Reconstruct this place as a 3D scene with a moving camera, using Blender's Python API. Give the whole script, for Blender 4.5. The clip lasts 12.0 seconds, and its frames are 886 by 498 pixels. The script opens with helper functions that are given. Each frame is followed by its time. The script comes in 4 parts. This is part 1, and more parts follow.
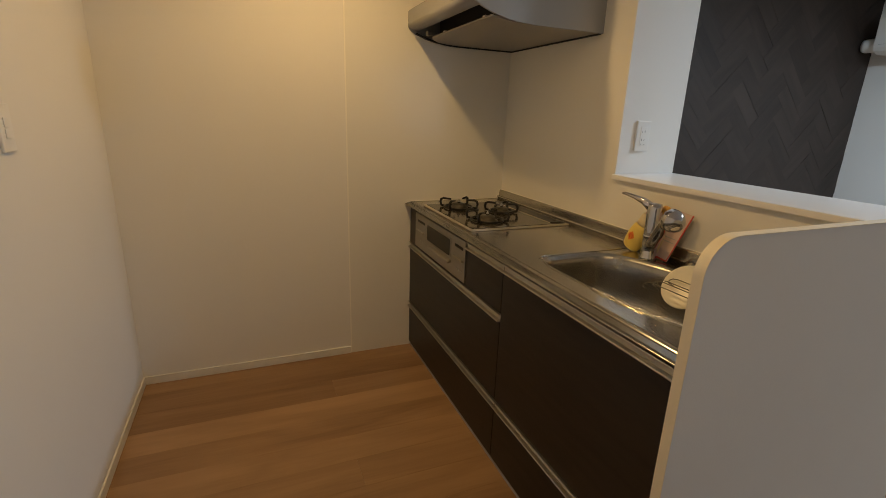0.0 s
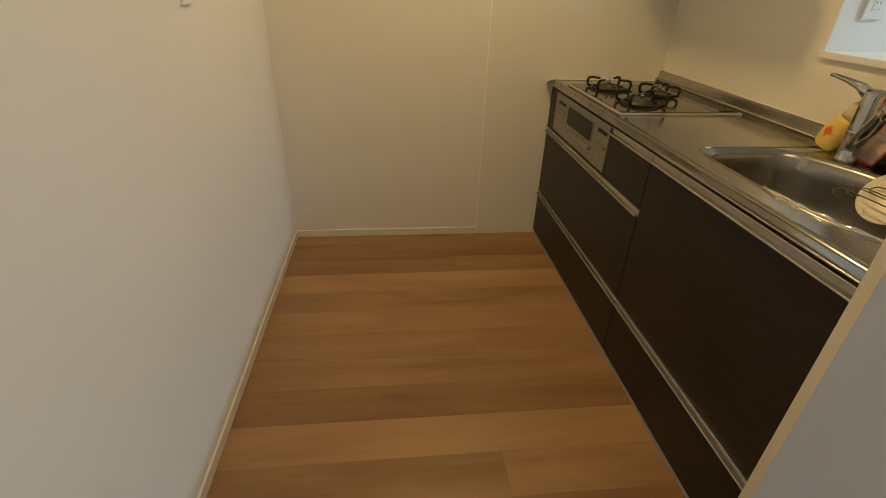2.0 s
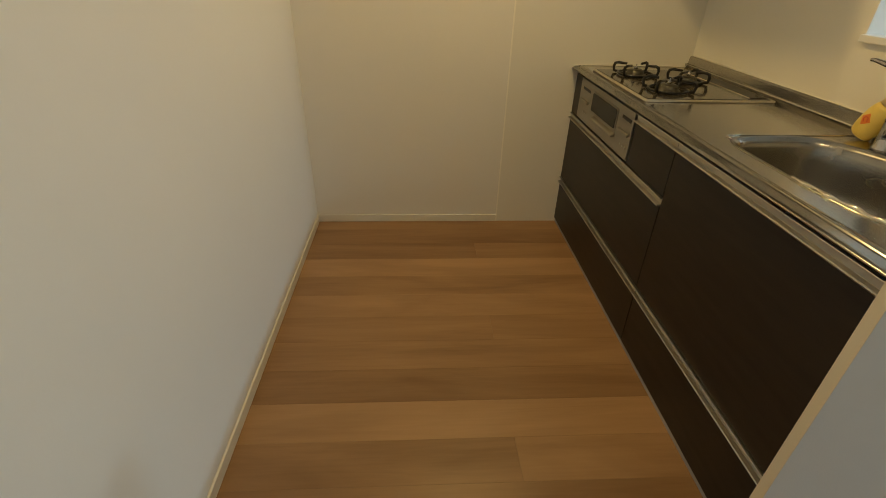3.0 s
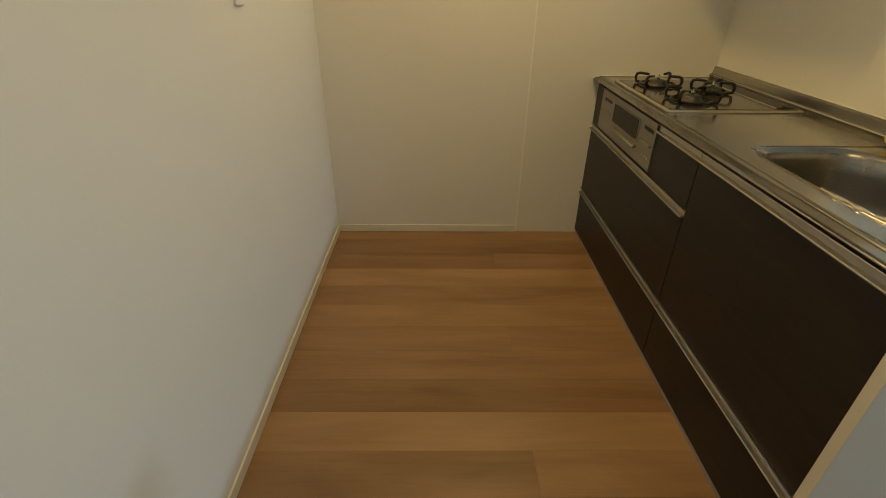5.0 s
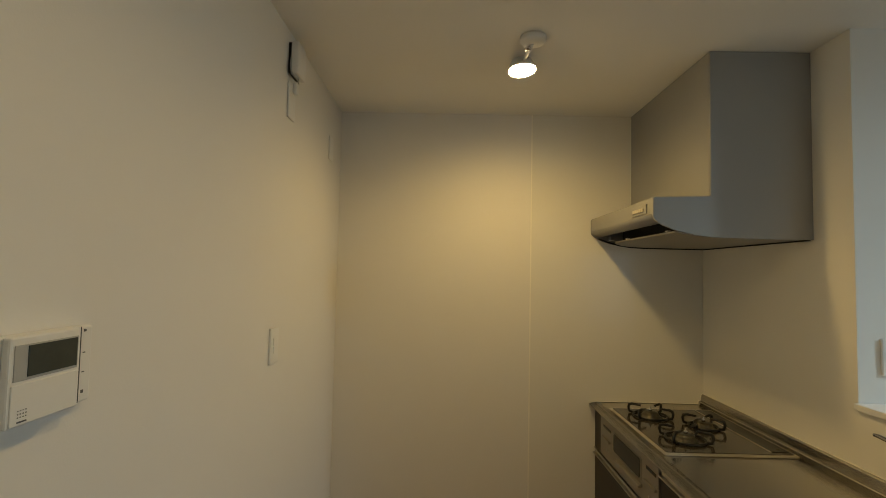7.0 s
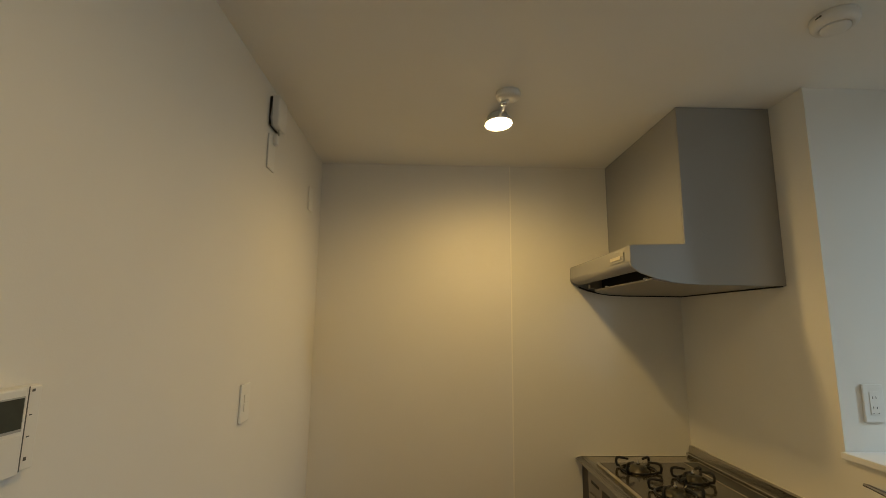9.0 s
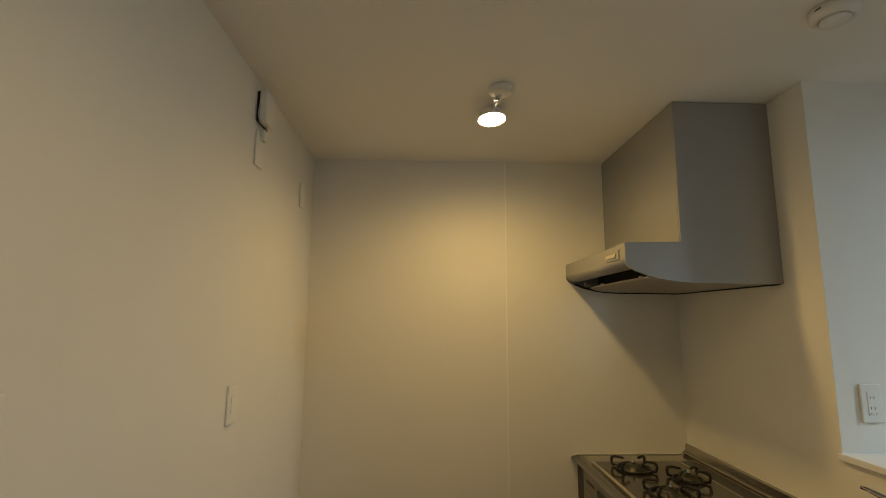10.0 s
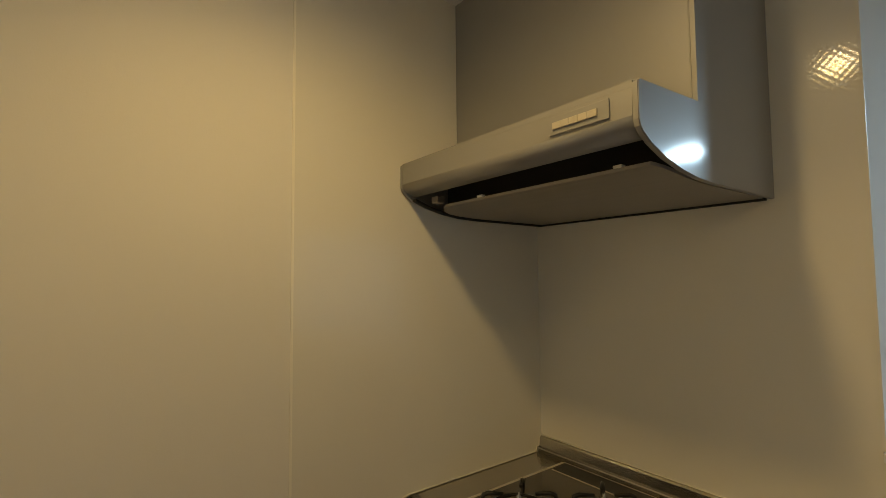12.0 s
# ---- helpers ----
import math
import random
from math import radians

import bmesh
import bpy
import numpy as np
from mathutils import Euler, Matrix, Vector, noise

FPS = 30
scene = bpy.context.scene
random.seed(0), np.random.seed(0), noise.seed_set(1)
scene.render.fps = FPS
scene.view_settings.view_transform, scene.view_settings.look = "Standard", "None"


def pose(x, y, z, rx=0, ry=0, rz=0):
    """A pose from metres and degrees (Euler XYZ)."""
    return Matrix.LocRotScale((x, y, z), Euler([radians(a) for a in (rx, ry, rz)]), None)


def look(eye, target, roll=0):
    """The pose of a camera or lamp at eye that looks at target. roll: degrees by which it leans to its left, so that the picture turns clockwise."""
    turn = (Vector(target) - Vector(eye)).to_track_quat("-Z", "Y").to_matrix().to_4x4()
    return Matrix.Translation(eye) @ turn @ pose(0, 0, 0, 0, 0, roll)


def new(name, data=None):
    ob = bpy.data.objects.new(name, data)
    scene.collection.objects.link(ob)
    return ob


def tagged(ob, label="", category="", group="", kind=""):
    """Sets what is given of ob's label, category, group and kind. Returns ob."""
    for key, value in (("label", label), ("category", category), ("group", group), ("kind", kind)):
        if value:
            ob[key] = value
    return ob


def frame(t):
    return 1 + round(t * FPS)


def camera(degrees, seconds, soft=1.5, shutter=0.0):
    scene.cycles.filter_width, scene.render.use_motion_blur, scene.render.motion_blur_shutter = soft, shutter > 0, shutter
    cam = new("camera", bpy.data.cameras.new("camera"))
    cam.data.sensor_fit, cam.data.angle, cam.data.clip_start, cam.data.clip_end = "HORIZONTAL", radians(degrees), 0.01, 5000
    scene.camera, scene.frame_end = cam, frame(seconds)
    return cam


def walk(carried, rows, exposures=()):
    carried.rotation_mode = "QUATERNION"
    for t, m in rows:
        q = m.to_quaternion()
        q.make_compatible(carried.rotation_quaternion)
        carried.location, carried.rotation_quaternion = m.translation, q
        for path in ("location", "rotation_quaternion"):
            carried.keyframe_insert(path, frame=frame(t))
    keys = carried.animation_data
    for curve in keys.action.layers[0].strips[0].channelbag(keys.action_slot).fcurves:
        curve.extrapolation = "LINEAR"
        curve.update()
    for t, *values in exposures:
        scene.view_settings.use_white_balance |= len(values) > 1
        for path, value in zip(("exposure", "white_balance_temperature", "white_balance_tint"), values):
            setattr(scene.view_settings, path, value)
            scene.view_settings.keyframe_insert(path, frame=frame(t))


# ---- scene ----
cam = camera(87.0, 12.0, soft=0.8)
EXPOSURES = [(0, -0.02, 7700, 22), (0.5, 0.12, 7800, 21), (1.0, 0.26, 7750, 19), (1.5, 0.3, 7700, 16), (2.5, 0.32, 7550, 10), (5, 0.24, 7250, 6), (6, -0.08, 7350, 6), (6.5, -0.24, 7400, 6), (7, -0.26, 7500, 8),
             (9.5, -0.25, 7700, 10), (11, -0.38, 7800, 11), (11.5, -0.38, 7850, 12), (12, -0.45, 7250, 11)]
PATH = [
    (0, (-1.378, -2.434, 1.341), (-0.639, -0.66, 0.786), 2.0),
    (0.5, (-1.362, -2.412, 1.31), (-0.869, -0.62, 0.571), 2.2),
    (1, (-1.371, -2.411, 1.297), (-1.032, -0.632, 0.449), 2.3),
    (1.5, (-1.382, -2.417, 1.289), (-1.137, -0.663, 0.36), 1.8),
    (2, (-1.387, -2.413, 1.287), (-1.185, -0.69, 0.293), 1.9),
    (2.5, (-1.377, -2.416, 1.282), (-1.222, -0.705, 0.258), 1.8),
    (3, (-1.371, -2.421, 1.283), (-1.265, -0.716, 0.242), 1.5),
    (5, (-1.368, -2.423, 1.284), (-1.346, -0.693, 0.279), 0.6),
    (5.3, (-1.362, -2.418, 1.3), (-1.363, -0.619, 0.427), 0.4),
    (5.5, (-1.367, -2.42, 1.336), (-1.379, -0.566, 0.586), -0.0),
    (6, (-1.366, -2.443, 1.461), (-1.389, -0.475, 1.105), 0.5),
    (6.5, (-1.368, -2.47, 1.515), (-1.393, -0.47, 1.471), 1.0),
    (7, (-1.362, -2.49, 1.529), (-1.378, -0.493, 1.63), 1.2),
    (7.5, (-1.363, -2.492, 1.53), (-1.357, -0.501, 1.716), 1.0),
    (9.5, (-1.349, -2.472, 1.528), (-1.283, -0.5, 1.849), 0.5),
    (10, (-1.326, -2.449, 1.545), (-1.264, -0.471, 1.837), 0.4),
    (10.2, (-1.350, -2.374, 1.511), (-1.273, -0.398, 1.805), 0.5),
    (10.5, (-1.358, -2.23, 1.504), (-1.293, -0.247, 1.756), 1.0),
    (10.8, (-1.39, -2.019, 1.509), (-1.271, -0.038, 1.752), 1.2),
    (11, (-1.376, -1.885, 1.509), (-1.223, 0.099, 1.715), 1.4),
    (11.2, (-1.368, -1.712, 1.492), (-1.147, 0.268, 1.672), 1.1),
    (11.5, (-1.343, -1.476, 1.503), (-0.899, 0.465, 1.684), 0.5),
    (11.7, (-1.345, -1.341, 1.497), (-0.595, 0.496, 1.678), 0.0),
    (12, (-1.317, -1.169, 1.498), (-0.117, 0.427, 1.614), -0.5),
]
walk(cam, [(t, look(eye, target, roll)) for t, eye, target, roll in PATH], exposures=EXPOSURES)

# ---- light ----
world = bpy.data.worlds.new("world")
scene.world = world
world.use_nodes = True
wn = world.node_tree.nodes
sky = wn.new("ShaderNodeTexSky")
sky.sky_type = "NISHITA"
sky.sun_disc = False
sky.sun_elevation, sky.sun_rotation = radians(35), radians(200)
world.node_tree.links.new(sky.outputs[0], wn["Background"].inputs[0])
wn["Background"].inputs[1].default_value = 0.06

LAMP = Vector((-1.076, -0.66, 2.350))
ROOM_LIGHT = Vector((1.85, -1.8, 2.39))
LAMP_ENTRY = Vector((-1.045, -2.030, 2.350))
WARM_W, ENTRY_W, COOL_W, FILL_W = 20.5, 9.0, 50.0, 8.0


def lamp(name, kind, m, energy, colour, **values):
    data = bpy.data.lights.new(name, kind)
    data.energy, data.color = energy, colour
    for key, value in values.items():
        if key == "size":
            data.size = value
        elif key == "size_y":
            data.shape = "RECTANGLE"
            data.size_y = value
        elif key == "radius":
            data.shadow_soft_size = value
        elif key == "spot":
            data.spot_size, data.spot_blend = value
        elif key == "shape":
            data.shape = value
    ob = new(name, data)
    ob.matrix_world = m
    return ob


for name, at, power in (("spot_lamp_light", LAMP, WARM_W), ("spot_lamp_light_entry", LAMP_ENTRY, ENTRY_W)):
    lamp(name, "SPOT", look(at + Vector((0.012, 0.004, -0.012)), at + Vector((0.02, 0.08, -1.0))), power, (1.0, 0.685, 0.23), radius=0.036, spot=(radians(170), 0.9))
lamp("ceiling_light_glow", "AREA", pose(ROOM_LIGHT.x, ROOM_LIGHT.y, 2.30), COOL_W, (0.53, 0.84, 1.12), size=0.22, shape="DISK")
# cool fill lamp, added for ambient light; no known window stands here
lamp("added_fill_light", "AREA", look((1.6, -4.97, 1.1), (1.6, 0, 1.0)), FILL_W, (0.58, 0.80, 1.0), size=1.6, size_y=1.9)

# ---- materials ----


def material(name, colour, rough=0.5, metal=0.0, bump=0.0, bump_scale=400.0, stretch=(1, 1, 1), vary=0.0, vary_scale=3.0, spec=0.5, rough_vary=0.0, coat=0.0, object_random=0.0, emit=None, emit_strength=0.0):
    """A principled surface with two scales of variation in colour, gloss and relief, in object space."""
    m = bpy.data.materials.new(name)
    m.use_nodes = True
    nt = m.node_tree
    b = nt.nodes["Principled BSDF"]
    b.inputs["Base Color"].default_value = (*colour, 1)
    b.inputs["Roughness"].default_value = rough
    b.inputs["Metallic"].default_value = metal
    b.inputs["Specular IOR Level"].default_value = spec
    b.inputs["Coat Weight"].default_value, b.inputs["Coat Roughness"].default_value = coat, 0.13
    if emit:
        b.inputs["Emission Color"].default_value = (*emit, 1)
        b.inputs["Emission Strength"].default_value = emit_strength
    co = nt.nodes.new("ShaderNodeTexCoord")
    mp = nt.nodes.new("ShaderNodeMapping")
    mp.inputs["Scale"].default_value = stretch
    nt.links.new(co.outputs["Object"], mp.inputs[0])
    if vary or rough_vary:
        n = nt.nodes.new("ShaderNodeTexNoise")
        n.inputs["Scale"].default_value = vary_scale
        n.inputs["Detail"].default_value = 6
        nt.links.new(mp.outputs[0], n.inputs["Vector"])
        if vary:
            r = nt.nodes.new("ShaderNodeValToRGB")
            r.color_ramp.elements[0].position, r.color_ramp.elements[1].position = 0.3, 0.7
            r.color_ramp.elements[0].color = (*[c * (1 - vary) for c in colour], 1)
            r.color_ramp.elements[1].color = (*[min(1, c * (1 + vary)) for c in colour], 1)
            nt.links.new(n.outputs[0], r.inputs[0])
            nt.links.new(r.outputs[0], b.inputs["Base Color"])
        if rough_vary:
            r = nt.nodes.new("ShaderNodeMapRange")
            r.inputs["To Min"].default_value, r.inputs["To Max"].default_value = rough - rough_vary, rough + rough_vary
            nt.links.new(n.outputs[0], r.inputs[0])
            nt.links.new(r.outputs[0], b.inputs["Roughness"])
    if bump:
        n = nt.nodes.new("ShaderNodeTexNoise")
        n.inputs["Scale"].default_value = bump_scale
        n.inputs["Detail"].default_value = 3
        nt.links.new(mp.outputs[0], n.inputs["Vector"])
        bp = nt.nodes.new("ShaderNodeBump")
        bp.inputs["Strength"].default_value = bump
        bp.inputs["Distance"].default_value = 0.001
        nt.links.new(n.outputs[0], bp.inputs["Height"])
        nt.links.new(bp.outputs[0], b.inputs["Normal"])
    return m


def wood(name, dark, light, rough, along, strength=1.0, spec=0.5, vary=0.35):
    """Wood with grain along one axis; each piece gets its own tone and its own piece of the figure."""
    m = bpy.data.materials.new(name)
    m.use_nodes = True
    nt = m.node_tree
    b = nt.nodes["Principled BSDF"]
    co = nt.nodes.new("ShaderNodeTexCoord")
    info = nt.nodes.new("ShaderNodeObjectInfo")
    add = nt.nodes.new("ShaderNodeVectorMath")
    add.operation = "MULTIPLY_ADD"
    add.inputs[1].default_value = (37, 53, 71)
    nt.links.new(info.outputs["Random"], add.inputs[0])
    nt.links.new(co.outputs["Object"], add.inputs[2])
    mix = []
    for scale, detail, st in ((1.6, 4, (0.6, 3.4, 1)), (9.0, 6, (0.30, 5, 1)), (60, 6, (0.08, 4, 1))):
        mp = nt.nodes.new("ShaderNodeMapping")
        mp.inputs["Scale"].default_value = st if along == "x" else (st[1], st[0], st[2])
        nt.links.new(add.outputs[0], mp.inputs[0])
        n = nt.nodes.new("ShaderNodeTexNoise")
        n.inputs["Scale"].default_value = scale
        n.inputs["Detail"].default_value = detail
        n.inputs["Distortion"].default_value = 1.3
        nt.links.new(mp.outputs[0], n.inputs["Vector"])
        mix.append(n.outputs[0])
    total = None
    for value, weight in zip((*mix, info.outputs["Random"]), (0.8, 0.22, 0.08, vary)):
        k = nt.nodes.new("ShaderNodeMath")
        k.operation = "MULTIPLY_ADD"
        k.inputs[1].default_value = weight * strength
        k.inputs[2].default_value = -0.5 * weight * strength
        nt.links.new(value, k.inputs[0])
        if total is None:
            k.inputs[2].default_value += 0.5
            total = k.outputs[0]
        else:
            s = nt.nodes.new("ShaderNodeMath")
            s.operation = "ADD"
            nt.links.new(total, s.inputs[0])
            nt.links.new(k.outputs[0], s.inputs[1])
            total = s.outputs[0]
    r = nt.nodes.new("ShaderNodeValToRGB")
    r.color_ramp.elements[0].position, r.color_ramp.elements[1].position = 0.2, 0.8
    r.color_ramp.elements[0].color, r.color_ramp.elements[1].color = (*dark, 1), (*light, 1)
    nt.links.new(total, r.inputs[0])
    nt.links.new(r.outputs[0], b.inputs["Base Color"])
    b.inputs["Roughness"].default_value = rough
    b.inputs["Specular IOR Level"].default_value = spec
    bp = nt.nodes.new("ShaderNodeBump")
    bp.inputs["Strength"].default_value = 0.15
    bp.inputs["Distance"].default_value = 0.0006
    nt.links.new(mix[2], bp.inputs["Height"])
    nt.links.new(bp.outputs[0], b.inputs["Normal"])
    return m


M_PAPER = material("wallpaper", (0.80, 0.78, 0.74), 0.85, bump=0.2, bump_scale=260, vary=0.015, vary_scale=1.5)
M_CEIL = material("ceiling_paper", (0.86, 0.85, 0.82), 0.9, bump=0.35, bump_scale=260, vary=0.015, vary_scale=1.5)
M_PANEL = material("kitchen_panel", (0.80, 0.78, 0.72), 0.30, vary=0.01, vary_scale=2, spec=0.2, coat=0.7)
pt = M_PANEL.node_tree
pc, ps, pb, pn = pt.nodes.new("ShaderNodeTexCoord"), pt.nodes.new("ShaderNodeSeparateXYZ"), pt.nodes.new("ShaderNodeBump"), pt.nodes.new("ShaderNodeMath")
pt.links.new(pc.outputs["Object"], ps.inputs[0])
both = pt.nodes.new("ShaderNodeMath")
pn.operation = "ADD"
pt.links.new(ps.outputs[0], pn.inputs[0])
pt.links.new(ps.outputs[1], pn.inputs[1])
rising, falling = pt.nodes.new("ShaderNodeMath"), pt.nodes.new("ShaderNodeMath")
rising.operation, falling.operation = "ADD", "SUBTRACT"
for node in (rising, falling):
    pt.links.new(pn.outputs[0], node.inputs[0])
    pt.links.new(ps.outputs[2], node.inputs[1])
waves = []
for source, size, height in ((rising.outputs[0], 0.017, 0.000022), (falling.outputs[0], 0.017, 0.000022)):
    turn_, wave_, tall = (pt.nodes.new("ShaderNodeMath") for _ in range(3))
    turn_.operation, wave_.operation, tall.operation = "MULTIPLY", "SINE", "MULTIPLY"
    turn_.inputs[1].default_value, tall.inputs[1].default_value = 2 * math.pi / size, height
    pt.links.new(source, turn_.inputs[0])
    pt.links.new(turn_.outputs[0], wave_.inputs[0])
    pt.links.new(wave_.outputs[0], tall.inputs[0])
    waves.append(tall.outputs[0])
both.operation = "ADD"
pt.links.new(waves[0], both.inputs[0])
pt.links.new(waves[1], both.inputs[1])
pb.inputs["Strength"].default_value, pb.inputs["Distance"].default_value = 1.0, 1.0
pt.links.new(both.outputs[0], pb.inputs["Height"])
pt.links.new(pb.outputs[0], pt.nodes["Principled BSDF"].inputs["Coat Normal"])
pt.nodes["Principled BSDF"].inputs["Coat Roughness"].default_value = 0.09
M_TRIM = material("white_trim", (0.78, 0.76, 0.70), 0.4, vary=0.02, vary_scale=8)
# paler than the trim: the lit panel edge is in the colour; sealant too
M_EDGESTRIP = material("panel_edge_strip", (0.90, 0.87, 0.79), 0.3, vary=0.02, vary_scale=8)
M_EDGE = material("cream_edge", (0.78, 0.70, 0.54), 0.45, vary=0.02, vary_scale=8)
M_LEDGE = material("white_ledge", (0.80, 0.80, 0.80), 0.3, vary=0.01, vary_scale=5)
M_GREY = material("end_panel_paper", (0.78, 0.77, 0.75), 0.8, bump=0.3, bump_scale=260, vary=0.02, vary_scale=2)
M_PLANK = wood("oak_plank", (0.215, 0.115, 0.052), (0.44, 0.262, 0.135), 0.36, "x", spec=0.4, vary=0.34)
M_DARK = wood("dark_wood", (0.024, 0.017, 0.014), (0.062, 0.043, 0.035), 0.55, "x", spec=0.3, vary=0.22)
# near-black; also paints the shade in recesses and gaps
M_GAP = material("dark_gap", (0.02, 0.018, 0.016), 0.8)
M_JOINT = material("plank_joint", (0.16, 0.08, 0.04), 0.7)
M_STEEL = material("brushed_steel", (0.50, 0.48, 0.44), 0.20, 1.0, vary=0.02, vary_scale=5, rough_vary=0.02)
M_SPLASH = material("splash_steel", (0.50, 0.48, 0.44), 0.24, 1.0, vary=0.03, vary_scale=12)
M_SINK = material("sink_steel", (0.36, 0.35, 0.33), 0.25, 1.0, bump=0.25, bump_scale=11, vary=0.06, vary_scale=9, rough_vary=0.06)
M_RIM = material("polished_rim_steel", (0.78, 0.74, 0.66), 0.13, 1.0, bump=0.15, bump_scale=30, vary=0.05, vary_scale=30)
M_ALU = material("aluminium", (0.54, 0.52, 0.48), 0.30, 1.0, vary=0.03, vary_scale=20)
M_CHROME = material("chrome", (0.55, 0.55, 0.56), 0.05, 1.0, rough_vary=0.02, vary_scale=30)
M_DOOR = material("black_brown_laminate", (0.0175, 0.0135, 0.0105), 0.42, bump=0.12, bump_scale=60, stretch=(1, 1, 8), vary=0.30, vary_scale=6, spec=0.4)
M_HOOD = material("silver_paint", (0.34, 0.34, 0.335), 0.50, 0.35, coat=0.45, bump=0.02, bump_scale=600, vary=0.02, vary_scale=4)
M_HOODPLATE = material("hood_plate", (0.34, 0.32, 0.29), 0.42, 0.4, vary=0.03, vary_scale=5)
M_GLASS_TOP = material("dark_hob_glass", (0.055, 0.047, 0.037), 0.10, 0.0, vary=0.05, vary_scale=20, spec=0.8)
M_HOBFRAME = material("hob_frame", (0.74, 0.69, 0.60), 0.36, 0.8, vary=0.02, vary_scale=20)
M_IRON = material("black_enamel", (0.012, 0.011, 0.010), 0.28, bump=0.15, bump_scale=300, vary=0.2, vary_scale=40)
M_BURNER = material("burner_metal", (0.12, 0.11, 0.085), 0.34, 0.9, vary=0.15, vary_scale=60)
M_GRILL = material("grill_silver", (0.33, 0.31, 0.27), 0.38, 0.7, vary=0.02, vary_scale=20)
M_BLACK = material("black_glass", (0.008, 0.010, 0.009), 0.12, vary=0.1, vary_scale=30, spec=0.25)
M_WHITE = material("white_plastic", (0.80, 0.79, 0.76), 0.35, vary=0.01, vary_scale=30)
M_GREYPL = material("grey_plastic", (0.42, 0.42, 0.41), 0.4, vary=0.02, vary_scale=30)
M_LCD = material("lcd", (0.05, 0.06, 0.055), 0.18, vary=0.1, vary_scale=40)
M_INK = material("ink", (0.10, 0.10, 0.10), 0.6)
M_BULB = material("bulb", (1, 0.9, 0.7), 0.4, emit=(1.0, 0.80, 0.50), emit_strength=40)
M_COOL = material("diffuser", (0.9, 0.95, 1.0), 0.5, emit=(0.62, 0.82, 1.0), emit_strength=9)
M_YELLOW = material("yellow_bottle", (0.80, 0.60, 0.16), 0.30, vary=0.06, vary_scale=30, spec=0.5)
M_ORANGE = material("orange_print", (0.80, 0.22, 0.04), 0.4, vary=0.05, vary_scale=30)
M_RED = material("red_print", (0.60, 0.05, 0.03), 0.4, vary=0.05, vary_scale=30)
M_NECK = material("cream_translucent", (0.72, 0.60, 0.38), 0.35, vary=0.05, vary_scale=30)
M_PINK = material("dull_pink", (0.55, 0.27, 0.20), 0.4, vary=0.05, vary_scale=30)
M_NOZZLE = material("yellow_orange_plastic", (0.72, 0.38, 0.07), 0.4, vary=0.08, vary_scale=60)
M_CARD = material("card", (0.66, 0.50, 0.44), 0.35, vary=0.06, vary_scale=25)
M_PLATE = material("cream_plate", (0.84, 0.78, 0.62), 0.30, vary=0.03, vary_scale=15)
M_CREAM = material("cream_plastic", (0.50, 0.46, 0.38), 0.45, vary=0.05, vary_scale=60)
M_FRAME = material("window_frame", (0.35, 0.35, 0.36), 0.35, 0.5, vary=0.02, vary_scale=10)
glass = bpy.data.materials.new("window_glass")
glass.use_nodes = True
gb = glass.node_tree.nodes["Principled BSDF"]
gb.inputs["Transmission Weight"].default_value, gb.inputs["Roughness"].default_value, gb.inputs["IOR"].default_value = 1.0, 0.02, 1.45

# ---- mesh helpers ----


def box(bm, x0, x1, y0, y1, z0, z1, bevel=0.0, segments=2):
    vs = [bm.verts.new((x, y, z)) for x in (x0, x1) for y in (y0, y1) for z in (z0, z1)]
    faces = [bm.faces.new([vs[i] for i in q]) for q in ((0, 1, 3, 2), (4, 6, 7, 5), (0, 4, 5, 1), (2, 3, 7, 6), (0, 2, 6, 4), (1, 5, 7, 3))]
    if bevel:
        edges = list({e for f in faces for e in f.edges})
        bmesh.ops.bevel(bm, geom=edges, offset=bevel, segments=segments, affect="EDGES", profile=0.5)
    return bm


def cube(*a, **k):
    return box(bmesh.new(), *a, **k)


def tube(bm, points, radius, sides=8, closed=False):
    pts = [Vector(p) for p in points]
    rings, n = [], len(pts)
    up = None
    for i, p in enumerate(pts):
        if closed:
            d = pts[(i + 1) % n] - pts[i - 1]
        else:
            d = pts[min(i + 1, n - 1)] - pts[max(i - 1, 0)]
        d.normalize()
        if up is None:
            up = d.orthogonal().normalized()
        up = (up - d * up.dot(d)).normalized()
        side = d.cross(up)
        r = radius[i] if isinstance(radius, (list, tuple)) else radius
        rings.append([bm.verts.new(p + (up * math.cos(a) + side * math.sin(a)) * r) for a in [2 * math.pi * k / sides for k in range(sides)]])
    for i in range(n if closed else n - 1):
        a, b = rings[i], rings[(i + 1) % n]
        for k in range(sides):
            f = bm.faces.new((a[k], a[(k + 1) % sides], b[(k + 1) % sides], b[k]))
            f.smooth = True
    if not closed:
        bm.faces.new(rings[0][::-1])
        bm.faces.new(rings[-1])
    return bm


